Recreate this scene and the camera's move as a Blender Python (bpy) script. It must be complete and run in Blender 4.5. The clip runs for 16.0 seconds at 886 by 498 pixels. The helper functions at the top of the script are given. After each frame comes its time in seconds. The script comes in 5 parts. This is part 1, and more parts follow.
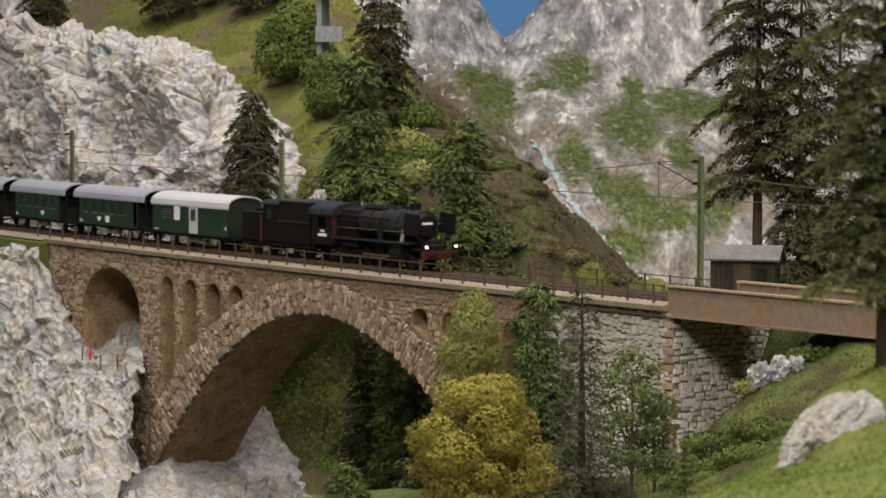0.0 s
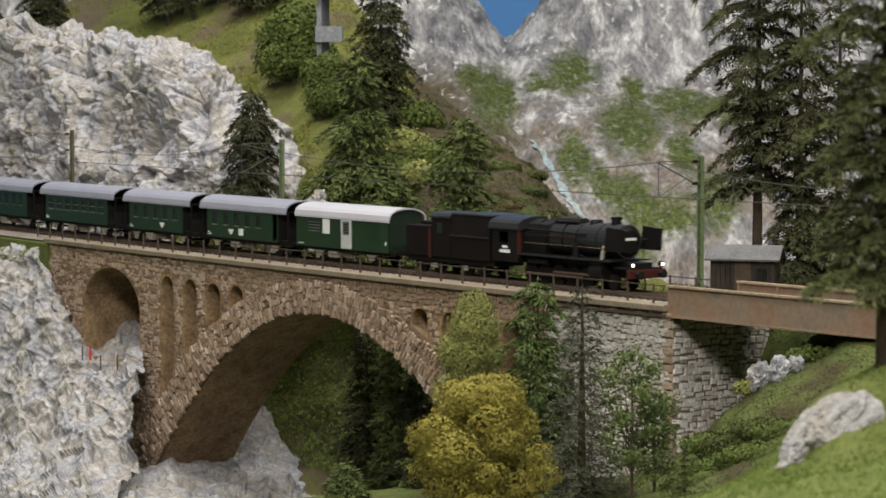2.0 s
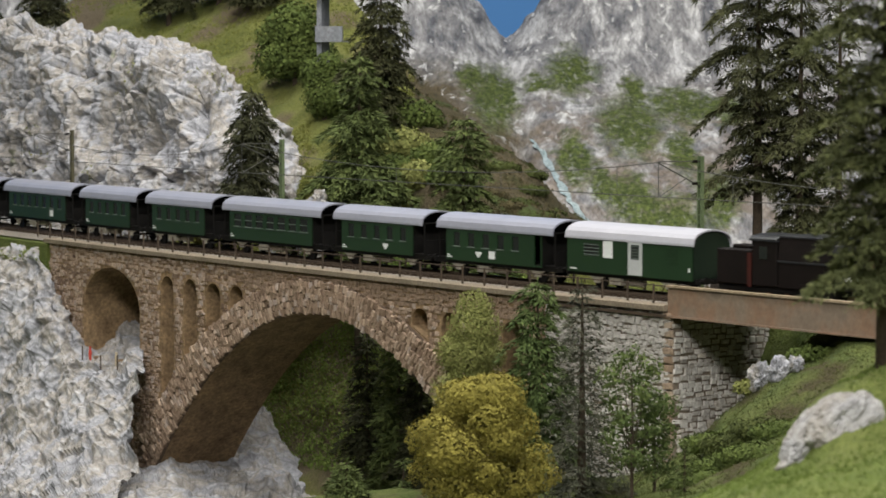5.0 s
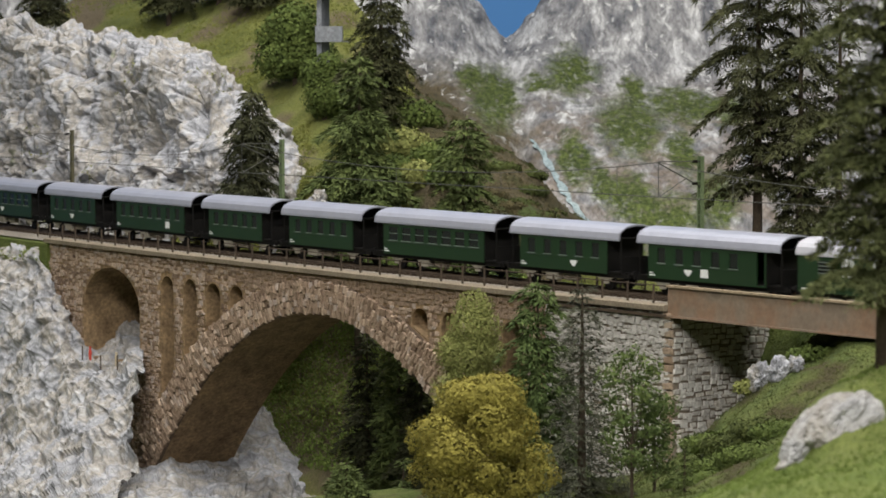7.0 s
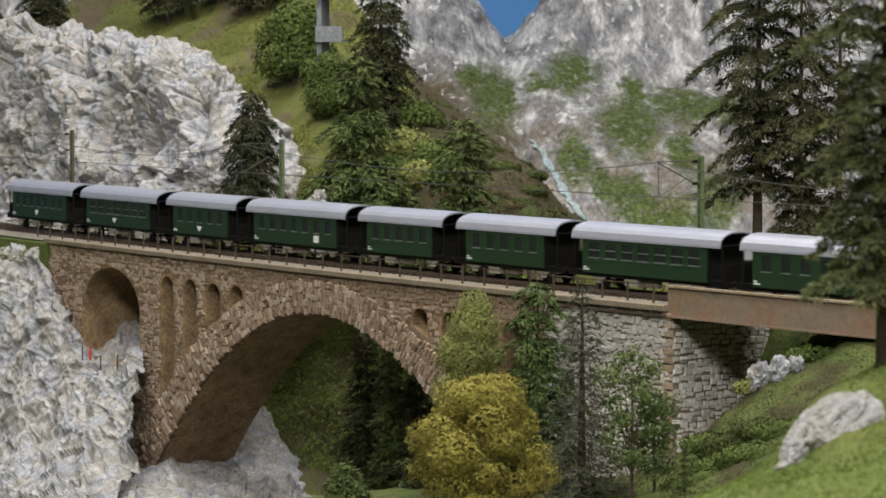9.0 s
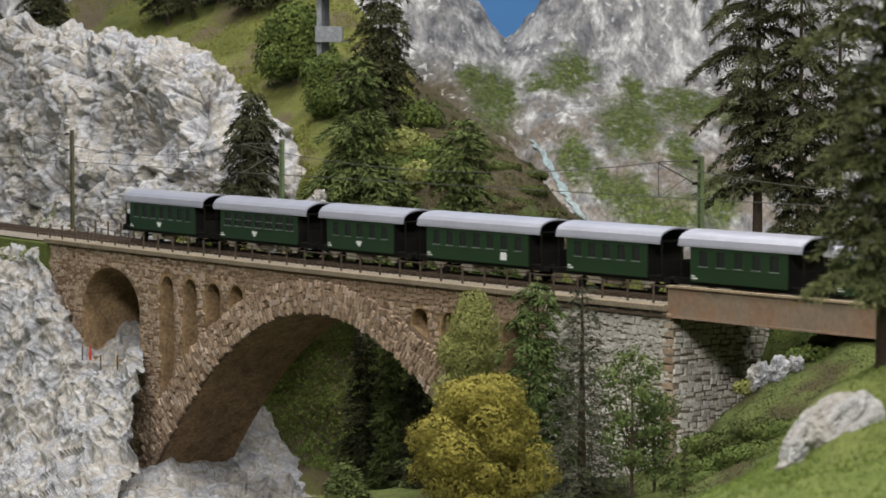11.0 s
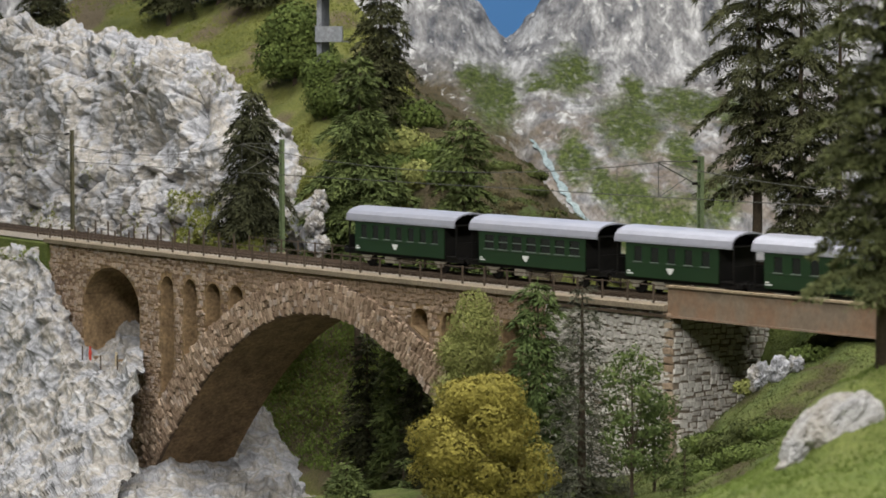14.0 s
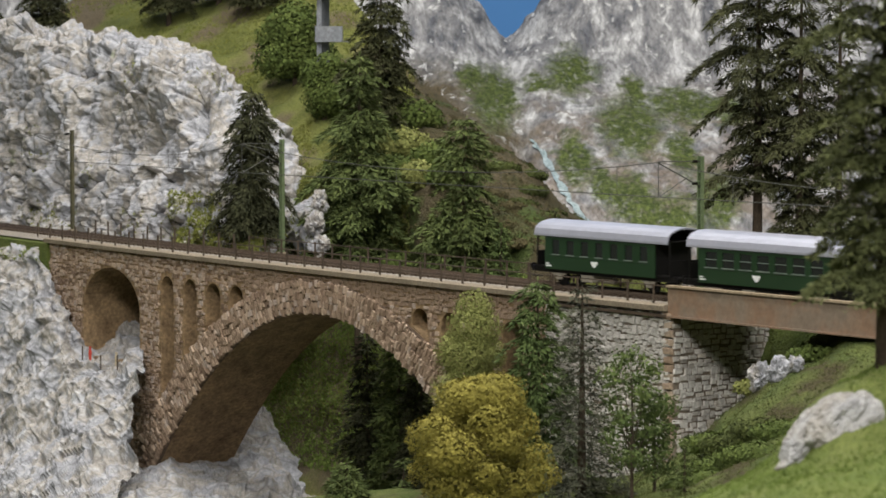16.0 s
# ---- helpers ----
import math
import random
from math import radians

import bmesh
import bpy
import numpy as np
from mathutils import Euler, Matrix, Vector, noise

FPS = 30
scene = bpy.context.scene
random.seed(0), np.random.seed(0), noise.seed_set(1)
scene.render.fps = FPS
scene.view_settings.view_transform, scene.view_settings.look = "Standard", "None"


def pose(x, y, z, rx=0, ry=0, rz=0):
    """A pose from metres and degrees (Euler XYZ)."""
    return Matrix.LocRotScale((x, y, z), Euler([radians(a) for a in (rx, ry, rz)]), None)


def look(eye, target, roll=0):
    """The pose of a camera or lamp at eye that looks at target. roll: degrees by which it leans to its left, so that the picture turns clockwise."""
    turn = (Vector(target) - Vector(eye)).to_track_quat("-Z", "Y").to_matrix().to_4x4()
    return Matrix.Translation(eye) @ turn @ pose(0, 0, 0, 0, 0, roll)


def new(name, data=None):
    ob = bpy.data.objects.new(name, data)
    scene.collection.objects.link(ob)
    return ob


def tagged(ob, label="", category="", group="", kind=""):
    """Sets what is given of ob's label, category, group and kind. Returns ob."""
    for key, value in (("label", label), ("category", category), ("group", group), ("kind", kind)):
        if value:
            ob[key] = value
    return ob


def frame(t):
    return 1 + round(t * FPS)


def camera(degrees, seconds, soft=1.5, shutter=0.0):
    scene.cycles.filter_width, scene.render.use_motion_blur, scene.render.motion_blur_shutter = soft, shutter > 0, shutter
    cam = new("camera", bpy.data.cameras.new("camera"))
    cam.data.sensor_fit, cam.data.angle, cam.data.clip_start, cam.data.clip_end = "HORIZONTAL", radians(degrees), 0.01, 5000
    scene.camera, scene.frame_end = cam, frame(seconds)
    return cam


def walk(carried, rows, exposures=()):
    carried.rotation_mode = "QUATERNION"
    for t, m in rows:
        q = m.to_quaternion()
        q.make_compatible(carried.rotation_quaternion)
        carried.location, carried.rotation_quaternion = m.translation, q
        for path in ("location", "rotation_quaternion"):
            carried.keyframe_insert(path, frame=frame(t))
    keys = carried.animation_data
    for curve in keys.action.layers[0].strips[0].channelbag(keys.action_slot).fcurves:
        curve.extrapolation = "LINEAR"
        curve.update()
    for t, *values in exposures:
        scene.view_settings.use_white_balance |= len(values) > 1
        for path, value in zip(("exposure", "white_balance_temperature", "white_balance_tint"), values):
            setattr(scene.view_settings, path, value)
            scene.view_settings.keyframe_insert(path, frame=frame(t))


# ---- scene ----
# A 1:87 model railway: all sizes below are in metres of the modelled world, scaled by U on linking.
U = 1.0 / 87.0
cam = camera(17.89, 16.0, soft=1.7, shutter=0.5)
EYE = Vector((0.0, -185.0, 13.45))
cam.data.dof.use_dof = True
cam.data.dof.focus_distance = 178.0 * U
cam.data.dof.aperture_fstop = 46.0
CAM_POSE = pose(0, EYE.y * U, EYE.z * U, 90 - 3.78, 0, 0)
walk(cam, [(0.0, CAM_POSE), (16.0, CAM_POSE)], exposures=[(0.0, -0.05, 7100, 10.5), (1.5, -0.05, 6820, 10), (3.5, -0.06, 6480, 9), (16.0, -0.04, 6480, 9)])

# ---- light: the hall's ceiling lamps over the layout ----
world = bpy.data.worlds.new("hall")
scene.world = world
world.use_nodes = True
world.node_tree.nodes["Background"].inputs["Color"].default_value = (0.9, 0.95, 1.0, 1)
world.node_tree.nodes["Background"].inputs["Strength"].default_value = 0.15


def ceiling_lamp(x, y, z, tx, ty, tz, sx, sy, watts, color):
    data = bpy.data.lights.new("ceiling_lamp", "AREA")
    data.shape, data.size, data.size_y = "RECTANGLE", sx * U, sy * U
    data.energy, data.color = watts, color
    ob = new("ceiling_lamp", data)
    ob.matrix_world = look(Vector((x, y, z)) * U, Vector((tx, ty, tz)) * U)
    return ob


for lx, ly, lz, ty, watts in ((-75, -150, 124, 20, 18), (0, -235, 116, 0, 27), (75, -150, 124, -20, 17), (-45, -35, 132, -10, 15), (30, -45, 132, -20, 14), (-20, 35, 132, 15, 13), (18, 60, 132, 100, 5.2)):
    ceiling_lamp(lx, ly, lz, lx * 0.6, ty, -5, 50, 22, watts, (1.0, 0.965, 0.91))


# ---- track line: s along the rails, n across (positive to the back), z up ----
TC = Vector((-1.94, -0.19))
TE = Vector((0.58348, -0.81213))
TN = Vector((0.81213, 0.58348))


def sag(s):
    return 0.00051263 * s * s + 0.005654 * s - 0.4304


def on_track(s, n, z):
    p = TC + TE * s + TN * (n + sag(s))
    return Vector((p.x, p.y, z))


def track_pose(s, n=0.0, z=0.0):
    """Pose in metres at s, x axis along the rails."""
    a, b = on_track(s - 4, n, z), on_track(s + 4, n, z)
    p = on_track(s, n, z) * U
    return pose(p.x, p.y, p.z, 0, 0, math.degrees(math.atan2(b.y - a.y, b.x - a.x)))


# ---- materials ----
def mat(name, colors, scale=1.0, fine=8.0, rough=0.8, bump=0.3, bump_size=0.1, metal=0.0, spread=1.0, contrast=0.35,
        island=0.0, spec=0.3, moss=None, coat=0.0, stretch=1.0, crack=None):
    m = bpy.data.materials.new(name)
    m.use_nodes = True
    nt = m.node_tree
    N, L = nt.nodes, nt.links
    bsdf = N["Principled BSDF"]
    tc = N.new("ShaderNodeTexCoord")
    mp = N.new("ShaderNodeVectorMath")
    mp.operation = "SCALE"
    mp.inputs["Scale"].default_value = 1.0 / U
    L.new(tc.outputs["Object"], mp.inputs[0])
    oi = N.new("ShaderNodeObjectInfo")
    sh = N.new("ShaderNodeVectorMath")
    sh.operation = "MULTIPLY_ADD"
    sh.inputs[1].default_value = (1, stretch, stretch)
    mul = N.new("ShaderNodeMath")
    mul.operation = "MULTIPLY"
    mul.inputs[1].default_value = 37.0
    L.new(oi.outputs["Random"], mul.inputs[0])
    L.new(mp.outputs[0], sh.inputs[0])
    L.new(mul.outputs[0], sh.inputs[2])
    big = N.new("ShaderNodeTexNoise")
    big.inputs["Scale"].default_value = scale
    big.inputs["Detail"].default_value = 5
    big.inputs["Roughness"].default_value = 0.6
    L.new(sh.outputs[0], big.inputs["Vector"])
    small = N.new("ShaderNodeTexNoise")
    small.inputs["Scale"].default_value = fine
    small.inputs["Detail"].default_value = 4
    small.inputs["Roughness"].default_value = 0.65
    L.new(sh.outputs[0], small.inputs["Vector"])
    ramp = N.new("ShaderNodeValToRGB")
    el = ramp.color_ramp.elements
    k = len(colors)
    for i, c in enumerate(colors):
        pos = 0.5 + (i / max(1, k - 1) - 0.5) * 0.5 * spread
        e = el[i] if i < 2 else el.new(pos)
        e.position, e.color = pos, (*c, 1)
    fac = big.outputs["Fac"]
    if island:
        geo = N.new("ShaderNodeNewGeometry")
        mixi = N.new("ShaderNodeMix")
        mixi.inputs[0].default_value = island
        L.new(big.outputs["Fac"], mixi.inputs[2])
        L.new(geo.outputs["Random Per Island"], mixi.inputs[3])
        mr = N.new("ShaderNodeMapRange")
        mr.inputs["To Min"].default_value, mr.inputs["To Max"].default_value = 0.22, 0.78
        L.new(geo.outputs["Random Per Island"], mr.inputs["Value"])
        L.new(mr.outputs[0], mixi.inputs[3])
        fac = mixi.outputs[0]
    L.new(fac, ramp.inputs["Fac"])
    col = ramp.outputs["Color"]
    if moss:
        mcol, amount, mscale = moss
        mn = N.new("ShaderNodeTexNoise")
        mn.inputs["Scale"].default_value = mscale
        mn.inputs["Detail"].default_value = 4
        L.new(sh.outputs[0], mn.inputs["Vector"])
        th = N.new("ShaderNodeMapRange")
        th.inputs["From Min"].default_value = 1 - amount - 0.03
        th.inputs["From Max"].default_value = 1 - amount + 0.05
        L.new(mn.outputs["Fac"], th.inputs["Value"])
        mx = N.new("ShaderNodeMix")
        mx.data_type = "RGBA"
        L.new(th.outputs[0], mx.inputs[0])
        L.new(col, mx.inputs[6])
        mx.inputs[7].default_value = (*mcol, 1)
        col = mx.outputs[2]
    if crack:
        ccol, cscale, cwidth = crack
        wob = N.new("ShaderNodeVectorMath")
        wob.operation = "MULTIPLY_ADD"
        wob.inputs[1].default_value = (0.9, 0.9, 0.9)
        L.new(big.outputs["Color"], wob.inputs[0])
        L.new(sh.outputs[0], wob.inputs[2])
        vo = N.new("ShaderNodeTexVoronoi")
        vo.feature = "DISTANCE_TO_EDGE"
        vo.inputs["Scale"].default_value = cscale
        L.new(wob.outputs[0], vo.inputs["Vector"])
        cm = N.new("ShaderNodeMapRange")
        cm.inputs["From Min"].default_value, cm.inputs["From Max"].default_value = 0.0, cwidth
        cm.inputs["To Min"].default_value, cm.inputs["To Max"].default_value = 0.8, 0.0
        L.new(vo.outputs["Distance"], cm.inputs["Value"])
        thin = N.new("ShaderNodeMath")
        thin.operation = "MULTIPLY"
        L.new(cm.outputs[0], thin.inputs[0])
        L.new(small.outputs["Fac"], thin.inputs[1])
        cx = N.new("ShaderNodeMix")
        cx.data_type = "RGBA"
        L.new(thin.outputs[0], cx.inputs[0])
        L.new(col, cx.inputs[6])
        cx.inputs[7].default_value = (*ccol, 1)
        col = cx.outputs[2]
    val = N.new("ShaderNodeMapRange")
    val.inputs["From Min"].default_value, val.inputs["From Max"].default_value = 0.3, 0.7
    val.inputs["To Min"].default_value, val.inputs["To Max"].default_value = 1 - contrast, 1 + contrast * 0.6
    L.new(small.outputs["Fac"], val.inputs["Value"])
    mm = N.new("ShaderNodeVectorMath")
    mm.operation = "SCALE"
    L.new(col, mm.inputs[0])
    L.new(val.outputs[0], mm.inputs["Scale"])
    L.new(mm.outputs[0], bsdf.inputs["Base Color"])
    rr = N.new("ShaderNodeMapRange")
    rr.inputs["To Min"].default_value, rr.inputs["To Max"].default_value = max(0.05, rough - 0.12), min(1, rough + 0.12)
    L.new(small.outputs["Fac"], rr.inputs["Value"])
    L.new(rr.outputs[0], bsdf.inputs["Roughness"])
    bsdf.inputs["Metallic"].default_value = metal
    bsdf.inputs["Specular IOR Level"].default_value = spec
    bsdf.inputs["Coat Weight"].default_value = coat
    if bump:
        b = N.new("ShaderNodeBump")
        b.inputs["Strength"].default_value = bump
        b.inputs["Distance"].default_value = bump_size * U
        L.new(small.outputs["Fac"], b.inputs["Height"])
        L.new(b.outputs["Normal"], bsdf.inputs["Normal"])
    return m


def mountain_paint():
    """Brush-painted rock: vertical grey strokes, white dabs, brown and green washes lower down."""
    m = bpy.data.materials.new("mountain_paint")
    m.use_nodes = True
    nt = m.node_tree
    N, L = nt.nodes, nt.links
    tc = N.new("ShaderNodeTexCoord")

    def tex(scale, stretch, detail=5, shift=0.0):
        mp = N.new("ShaderNodeMapping")
        mp.inputs["Scale"].default_value = (1 / U, stretch / U, stretch / U)
        mp.inputs["Location"].default_value = (shift, shift * 1.7, shift)
        L.new(tc.outputs["Object"], mp.inputs["Vector"])
        n = N.new("ShaderNodeTexNoise")
        n.inputs["Scale"].default_value, n.inputs["Detail"].default_value, n.inputs["Roughness"].default_value = scale, detail, 0.62
        n.inputs["Distortion"].default_value = 0.6
        L.new(mp.outputs[0], n.inputs["Vector"])
        return n.outputs["Fac"]

    def rng_(v, a, b, c=0.0, d=1.0):
        r = N.new("ShaderNodeMapRange")
        for key, x in (("From Min", a), ("From Max", b), ("To Min", c), ("To Max", d)):
            r.inputs[key].default_value = x
        L.new(v, r.inputs["Value"])
        return r.outputs[0]

    def mul(a, b):
        q = N.new("ShaderNodeMath")
        q.operation = "MULTIPLY"
        L.new(a, q.inputs[0])
        L.new(b, q.inputs[1])
        return q.outputs[0]

    def mix(f, a, color):
        x = N.new("ShaderNodeMix")
        x.data_type = "RGBA"
        L.new(f, x.inputs[0])
        L.new(a, x.inputs[6])
        if isinstance(color, tuple):
            x.inputs[7].default_value = (*color, 1)
        else:
            L.new(color, x.inputs[7])
        return x.outputs[2]
    sep = N.new("ShaderNodeSeparateXYZ")
    L.new(tc.outputs["Object"], sep.inputs[0])
    def patch_mask(patches, wobble, edge):
        """Noise-edged dabs of paint: (x, z, half width, half height)."""
        warp = N.new("ShaderNodeVectorMath")
        warp.operation = "MULTIPLY_ADD"
        nz = N.new("ShaderNodeTexNoise")
        nz.inputs["Scale"].default_value, nz.inputs["Detail"].default_value, nz.inputs["Roughness"].default_value = .45 / U, 5, .7
        L.new(tc.outputs["Object"], nz.inputs["Vector"])
        warp.inputs[1].default_value = (wobble * U, 0, wobble * U)
        L.new(nz.outputs["Color"], warp.inputs[0])
        L.new(tc.outputs["Object"], warp.inputs[2])
        best = None
        for px, pz, rx, rz in patches:
            mp = N.new("ShaderNodeMapping")
            h = wobble * .5
            rx, rz = rx * 1.22, rz * 1.22
            mp.inputs["Scale"].default_value = (1 / (rx * U), 0, 1 / (rz * U))
            mp.inputs["Location"].default_value = (-(px + h) / rx, 0, -(pz + h) / rz)
            L.new(warp.outputs[0], mp.inputs["Vector"])
            ln = N.new("ShaderNodeVectorMath")
            ln.operation = "LENGTH"
            L.new(mp.outputs[0], ln.inputs[0])
            if best is None:
                best = ln.outputs["Value"]
            else:
                mn = N.new("ShaderNodeMath")
                mn.operation = "MINIMUM"
                L.new(best, mn.inputs[0])
                L.new(ln.outputs["Value"], mn.inputs[1])
                best = mn.outputs[0]
        return rng_(best, 1 + edge, 1 - edge)

    ramp = N.new("ShaderNodeValToRGB")
    e = ramp.color_ramp.elements
    e[0].position, e[0].color = 0.34, (0.12, 0.125, 0.145, 1)
    e[1].position, e[1].color = 0.64, (0.60, 0.60, 0.615, 1)
    x = e.new(0.5)
    x.color = (0.30, 0.298, 0.308, 1)
    L.new(tex(0.42, 0.4), ramp.inputs["Fac"])
    col = ramp.outputs["Color"]
    low = rng_(sep.outputs["Z"], 13.5 * U, 7.0 * U, 0.0, 0.85)
    col = mix(mul(rng_(tex(0.3, 0.7, 6, 3.0), 0.40, 0.6), low), col, (0.21, 0.17, 0.135))
    left = patch_mask([(-3.0, 8.5, 6.0, 3.8), (3.0, 5.0, 5.0, 4.0), (2.6, 9.5, 2.6, 2.6)], 4.0, .35)
    col = mix(mul(left, rng_(tex(0.35, 0.6, 6, 13.0), 0.3, 0.6, 0.45, 1.0)), col, (0.105, 0.085, 0.05))
    dab = rng_(tex(0.75, 0.6, 6, 21.0), 0.585, 0.65, 0.0, 0.85)
    col = mix(mul(dab, rng_(sep.outputs["Z"], 3.0 * U, 8.0 * U, 0.1, 1.0)), col, (0.70, 0.70, 0.70))
    leaf_tone = mix(rng_(tex(2.2, 0.8), 0.35, 0.65), N_rgb(N, (0.04, 0.058, 0.018)), (0.125, 0.155, 0.045))
    green = patch_mask([(13.7, 12.5, 2.2, 1.9), (10.2, 11.2, 1.5, .8), (19.2, 7.0, 2.7, 2.4), (20.2, 10.4, 1.1, 1.5), (13.2, 4.0, 1.4, 2.0), (24.5, 9.0, 2.6, 1.5),
                        (28.5, 8.8, 3.0, 1.2), (17.9, .6, 2.2, 1.6), (21.0, -1.2, 3.4, 1.6), (26.2, .2, 1.8, 2.0), (5.6, 9.8, 1.9, 2.7), (3.0, 12.0, 1.4, 1.2), (15.4, 1.6, 1.0, 1.5),
                        (24.0, 4.5, 1.3, 1.6), (16.5, -3.8, 3.0, 1.4)], 5.0, .3)
    col = mix(mul(green, rng_(tex(1.2, .75, 5, 31.0), .33, .48, .45, 1.0)), col, leaf_tone)
    strokes = tex(2.4, 0.4, 3, 5.0)
    sc = N.new("ShaderNodeVectorMath")
    sc.operation = "SCALE"
    L.new(col, sc.inputs[0])
    L.new(rng_(strokes, 0.3, 0.7, 0.52, 1.24), sc.inputs["Scale"])
    b = N["Principled BSDF"]
    L.new(sc.outputs[0], b.inputs["Base Color"])
    b.inputs["Roughness"].default_value = 0.85
    b.inputs["Specular IOR Level"].default_value = 0.2
    bp = N.new("ShaderNodeBump")
    bp.inputs["Strength"].default_value, bp.inputs["Distance"].default_value = 0.7, 0.4 * U
    L.new(strokes, bp.inputs["Height"])
    L.new(bp.outputs[0], b.inputs["Normal"])
    return m


def N_rgb(nodes, color):
    n = nodes.new("ShaderNodeRGB")
    n.outputs[0].default_value = (*color, 1)
    return n.outputs[0]


def glow(name, color, strength):
    m = bpy.data.materials.new(name)
    m.use_nodes = True
    b = m.node_tree.nodes["Principled BSDF"]
    b.inputs["Emission Color"].default_value = (*color, 1)
    b.inputs["Emission Strength"].default_value = strength
    return m


M_ROCK = mat("plaster_rock", [(0.16, 0.168, 0.19), (0.28, 0.286, 0.312), (0.36, 0.365, 0.392), (0.34, 0.315, 0.285), (0.455, 0.46, 0.485), (0.29, 0.296, 0.322)],
             0.5, 2.3, 0.9, 0.6, 0.2, spread=1.2, contrast=0.38, moss=((0.12, 0.15, 0.035), 0.30, 0.2), crack=((0.07, 0.07, 0.075), 0.6, 0.08))
M_ROCKW = mat("white_rock", [(0.22, 0.22, 0.225), (0.42, 0.415, 0.42), (0.37, 0.345, 0.315), (0.56, 0.56, 0.57)], 0.6, 4, 0.9, 0.7, 0.3)
M_GRASS = mat("grass_flock", [(0.05, 0.075, 0.015), (0.095, 0.13, 0.026), (0.135, 0.16, 0.04), (0.08, 0.11, 0.022)], 0.25, 6, 1.0, 0.9, 0.3,
              moss=((0.16, 0.13, 0.06), 0.3, 0.2))
M_KNOLL = mat("knoll_grass", [(0.075, 0.105, 0.022), (0.125, 0.165, 0.036), (0.17, 0.20, 0.055), (0.11, 0.145, 0.03)], 0.4, 6, 1.0, 0.9, 0.2)
M_HILL = mat("hill_flock", [(0.06, 0.074, 0.017), (0.13, 0.147, 0.036), (0.19, 0.20, 0.055), (0.105, 0.122, 0.03)], 0.16, 5, 1.0, 0.9, 0.4,
             moss=((0.155, 0.125, 0.08), 0.49, 0.11))
M_WASH = mat("dry_slope_flock", [(0.03, 0.03, 0.012), (0.065, 0.055, 0.026), (0.10, 0.08, 0.045), (0.05, 0.056, 0.016)], 0.3, 4, 1.0, 0.9, 0.5, moss=((0.06, 0.085, 0.02), 0.42, 0.16), contrast=.5)
M_VALLEY = mat("valley_flock", [(0.035, 0.052, 0.013), (0.07, 0.095, 0.022), (0.105, 0.125, 0.034), (0.06, 0.08, 0.018)], 0.3, 5, 1.0, 0.9, 0.3, moss=((0.06, 0.052, 0.022), 0.42, 0.22))
M_MOUNT = mountain_paint()
M_SKY = mat("sky_paint", [(0.085, 0.24, 0.55), (0.10, 0.27, 0.60)], 0.02, 0.1, 0.9, 0.0, 0.1, contrast=0.03)
M_BRICK = mat("bridge_stone", [(0.14, 0.092, 0.065), (0.28, 0.20, 0.142), (0.43, 0.325, 0.24), (0.37, 0.315, 0.285)], 0.5, 7, 0.95, 0.6, 0.08, island=0.75)
M_JOINT = mat("bridge_mortar", [(0.08, 0.055, 0.038), (0.14, 0.10, 0.07)], 0.6, 9, 1.0, 0.5, 0.06)
M_VAULT = mat("vault_stone", [(0.15, 0.095, 0.055), (0.27, 0.185, 0.105), (0.37, 0.25, 0.135)], 0.8, 4, 1.0, 0.9, 0.12, contrast=0.5)
M_PALE = mat("pale_stone", [(0.26, 0.23, 0.20), (0.48, 0.455, 0.42), (0.62, 0.60, 0.57), (0.42, 0.36, 0.28)], 0.5, 6, 0.9, 0.6, 0.08, island=0.6)
M_PALEJ = mat("pale_mortar", [(0.15, 0.12, 0.095), (0.24, 0.20, 0.155)], 0.8, 7, 1.0, 0.4, 0.06)
M_CORNICE = mat("cornice_stone", [(0.18, 0.145, 0.105), (0.27, 0.225, 0.165)], 0.5, 8, 0.9, 0.3, 0.04)
M_BALLAST = mat("ballast", [(0.16, 0.14, 0.12), (0.30, 0.27, 0.23), (0.22, 0.19, 0.15)], 2.5, 14, 1.0, 0.9, 0.1)
M_WOOD = mat("sleeper_wood", [(0.05, 0.035, 0.025), (0.09, 0.065, 0.045)], 2, 12, 0.9, 0.3, 0.03)
M_RAIL = mat("rail_steel", [(0.10, 0.07, 0.05), (0.16, 0.12, 0.09)], 1, 8, 0.5, 0.1, 0.02, metal=0.4)
M_IRON = mat("railing_iron", [(0.045, 0.035, 0.028), (0.09, 0.065, 0.045)], 2, 10, 0.7, 0.2, 0.02)
M_GIRDER = mat("girder_rust", [(0.15, 0.115, 0.085), (0.21, 0.165, 0.125), (0.225, 0.145, 0.095), (0.185, 0.155, 0.125)], 0.35, 3, 0.7, 0.3, 0.04, contrast=0.2)
M_GIRDT = mat("girder_flange", [(0.26, 0.20, 0.13), (0.34, 0.27, 0.19)], 0.5, 5, 0.7, 0.2, 0.03)
M_MAST = mat("mast_green", [(0.09, 0.125, 0.06), (0.135, 0.175, 0.09)], 0.8, 6, 0.6, 0.2, 0.02)
M_MASTD = mat("mast_dark", [(0.05, 0.05, 0.03), (0.10, 0.09, 0.05)], 0.8, 6, 0.7, 0.2, 0.02)
M_WIRE = mat("wire", [(0.05, 0.05, 0.045), (0.07, 0.07, 0.06)], 1, 4, 0.5, 0, 0.01)
M_GREEN = mat("coach_green", [(0.0085, 0.028, 0.0095), (0.012, 0.036, 0.013)], 0.3, 5, 0.42, 0.03, 0.01, contrast=0.1, spec=0.45)
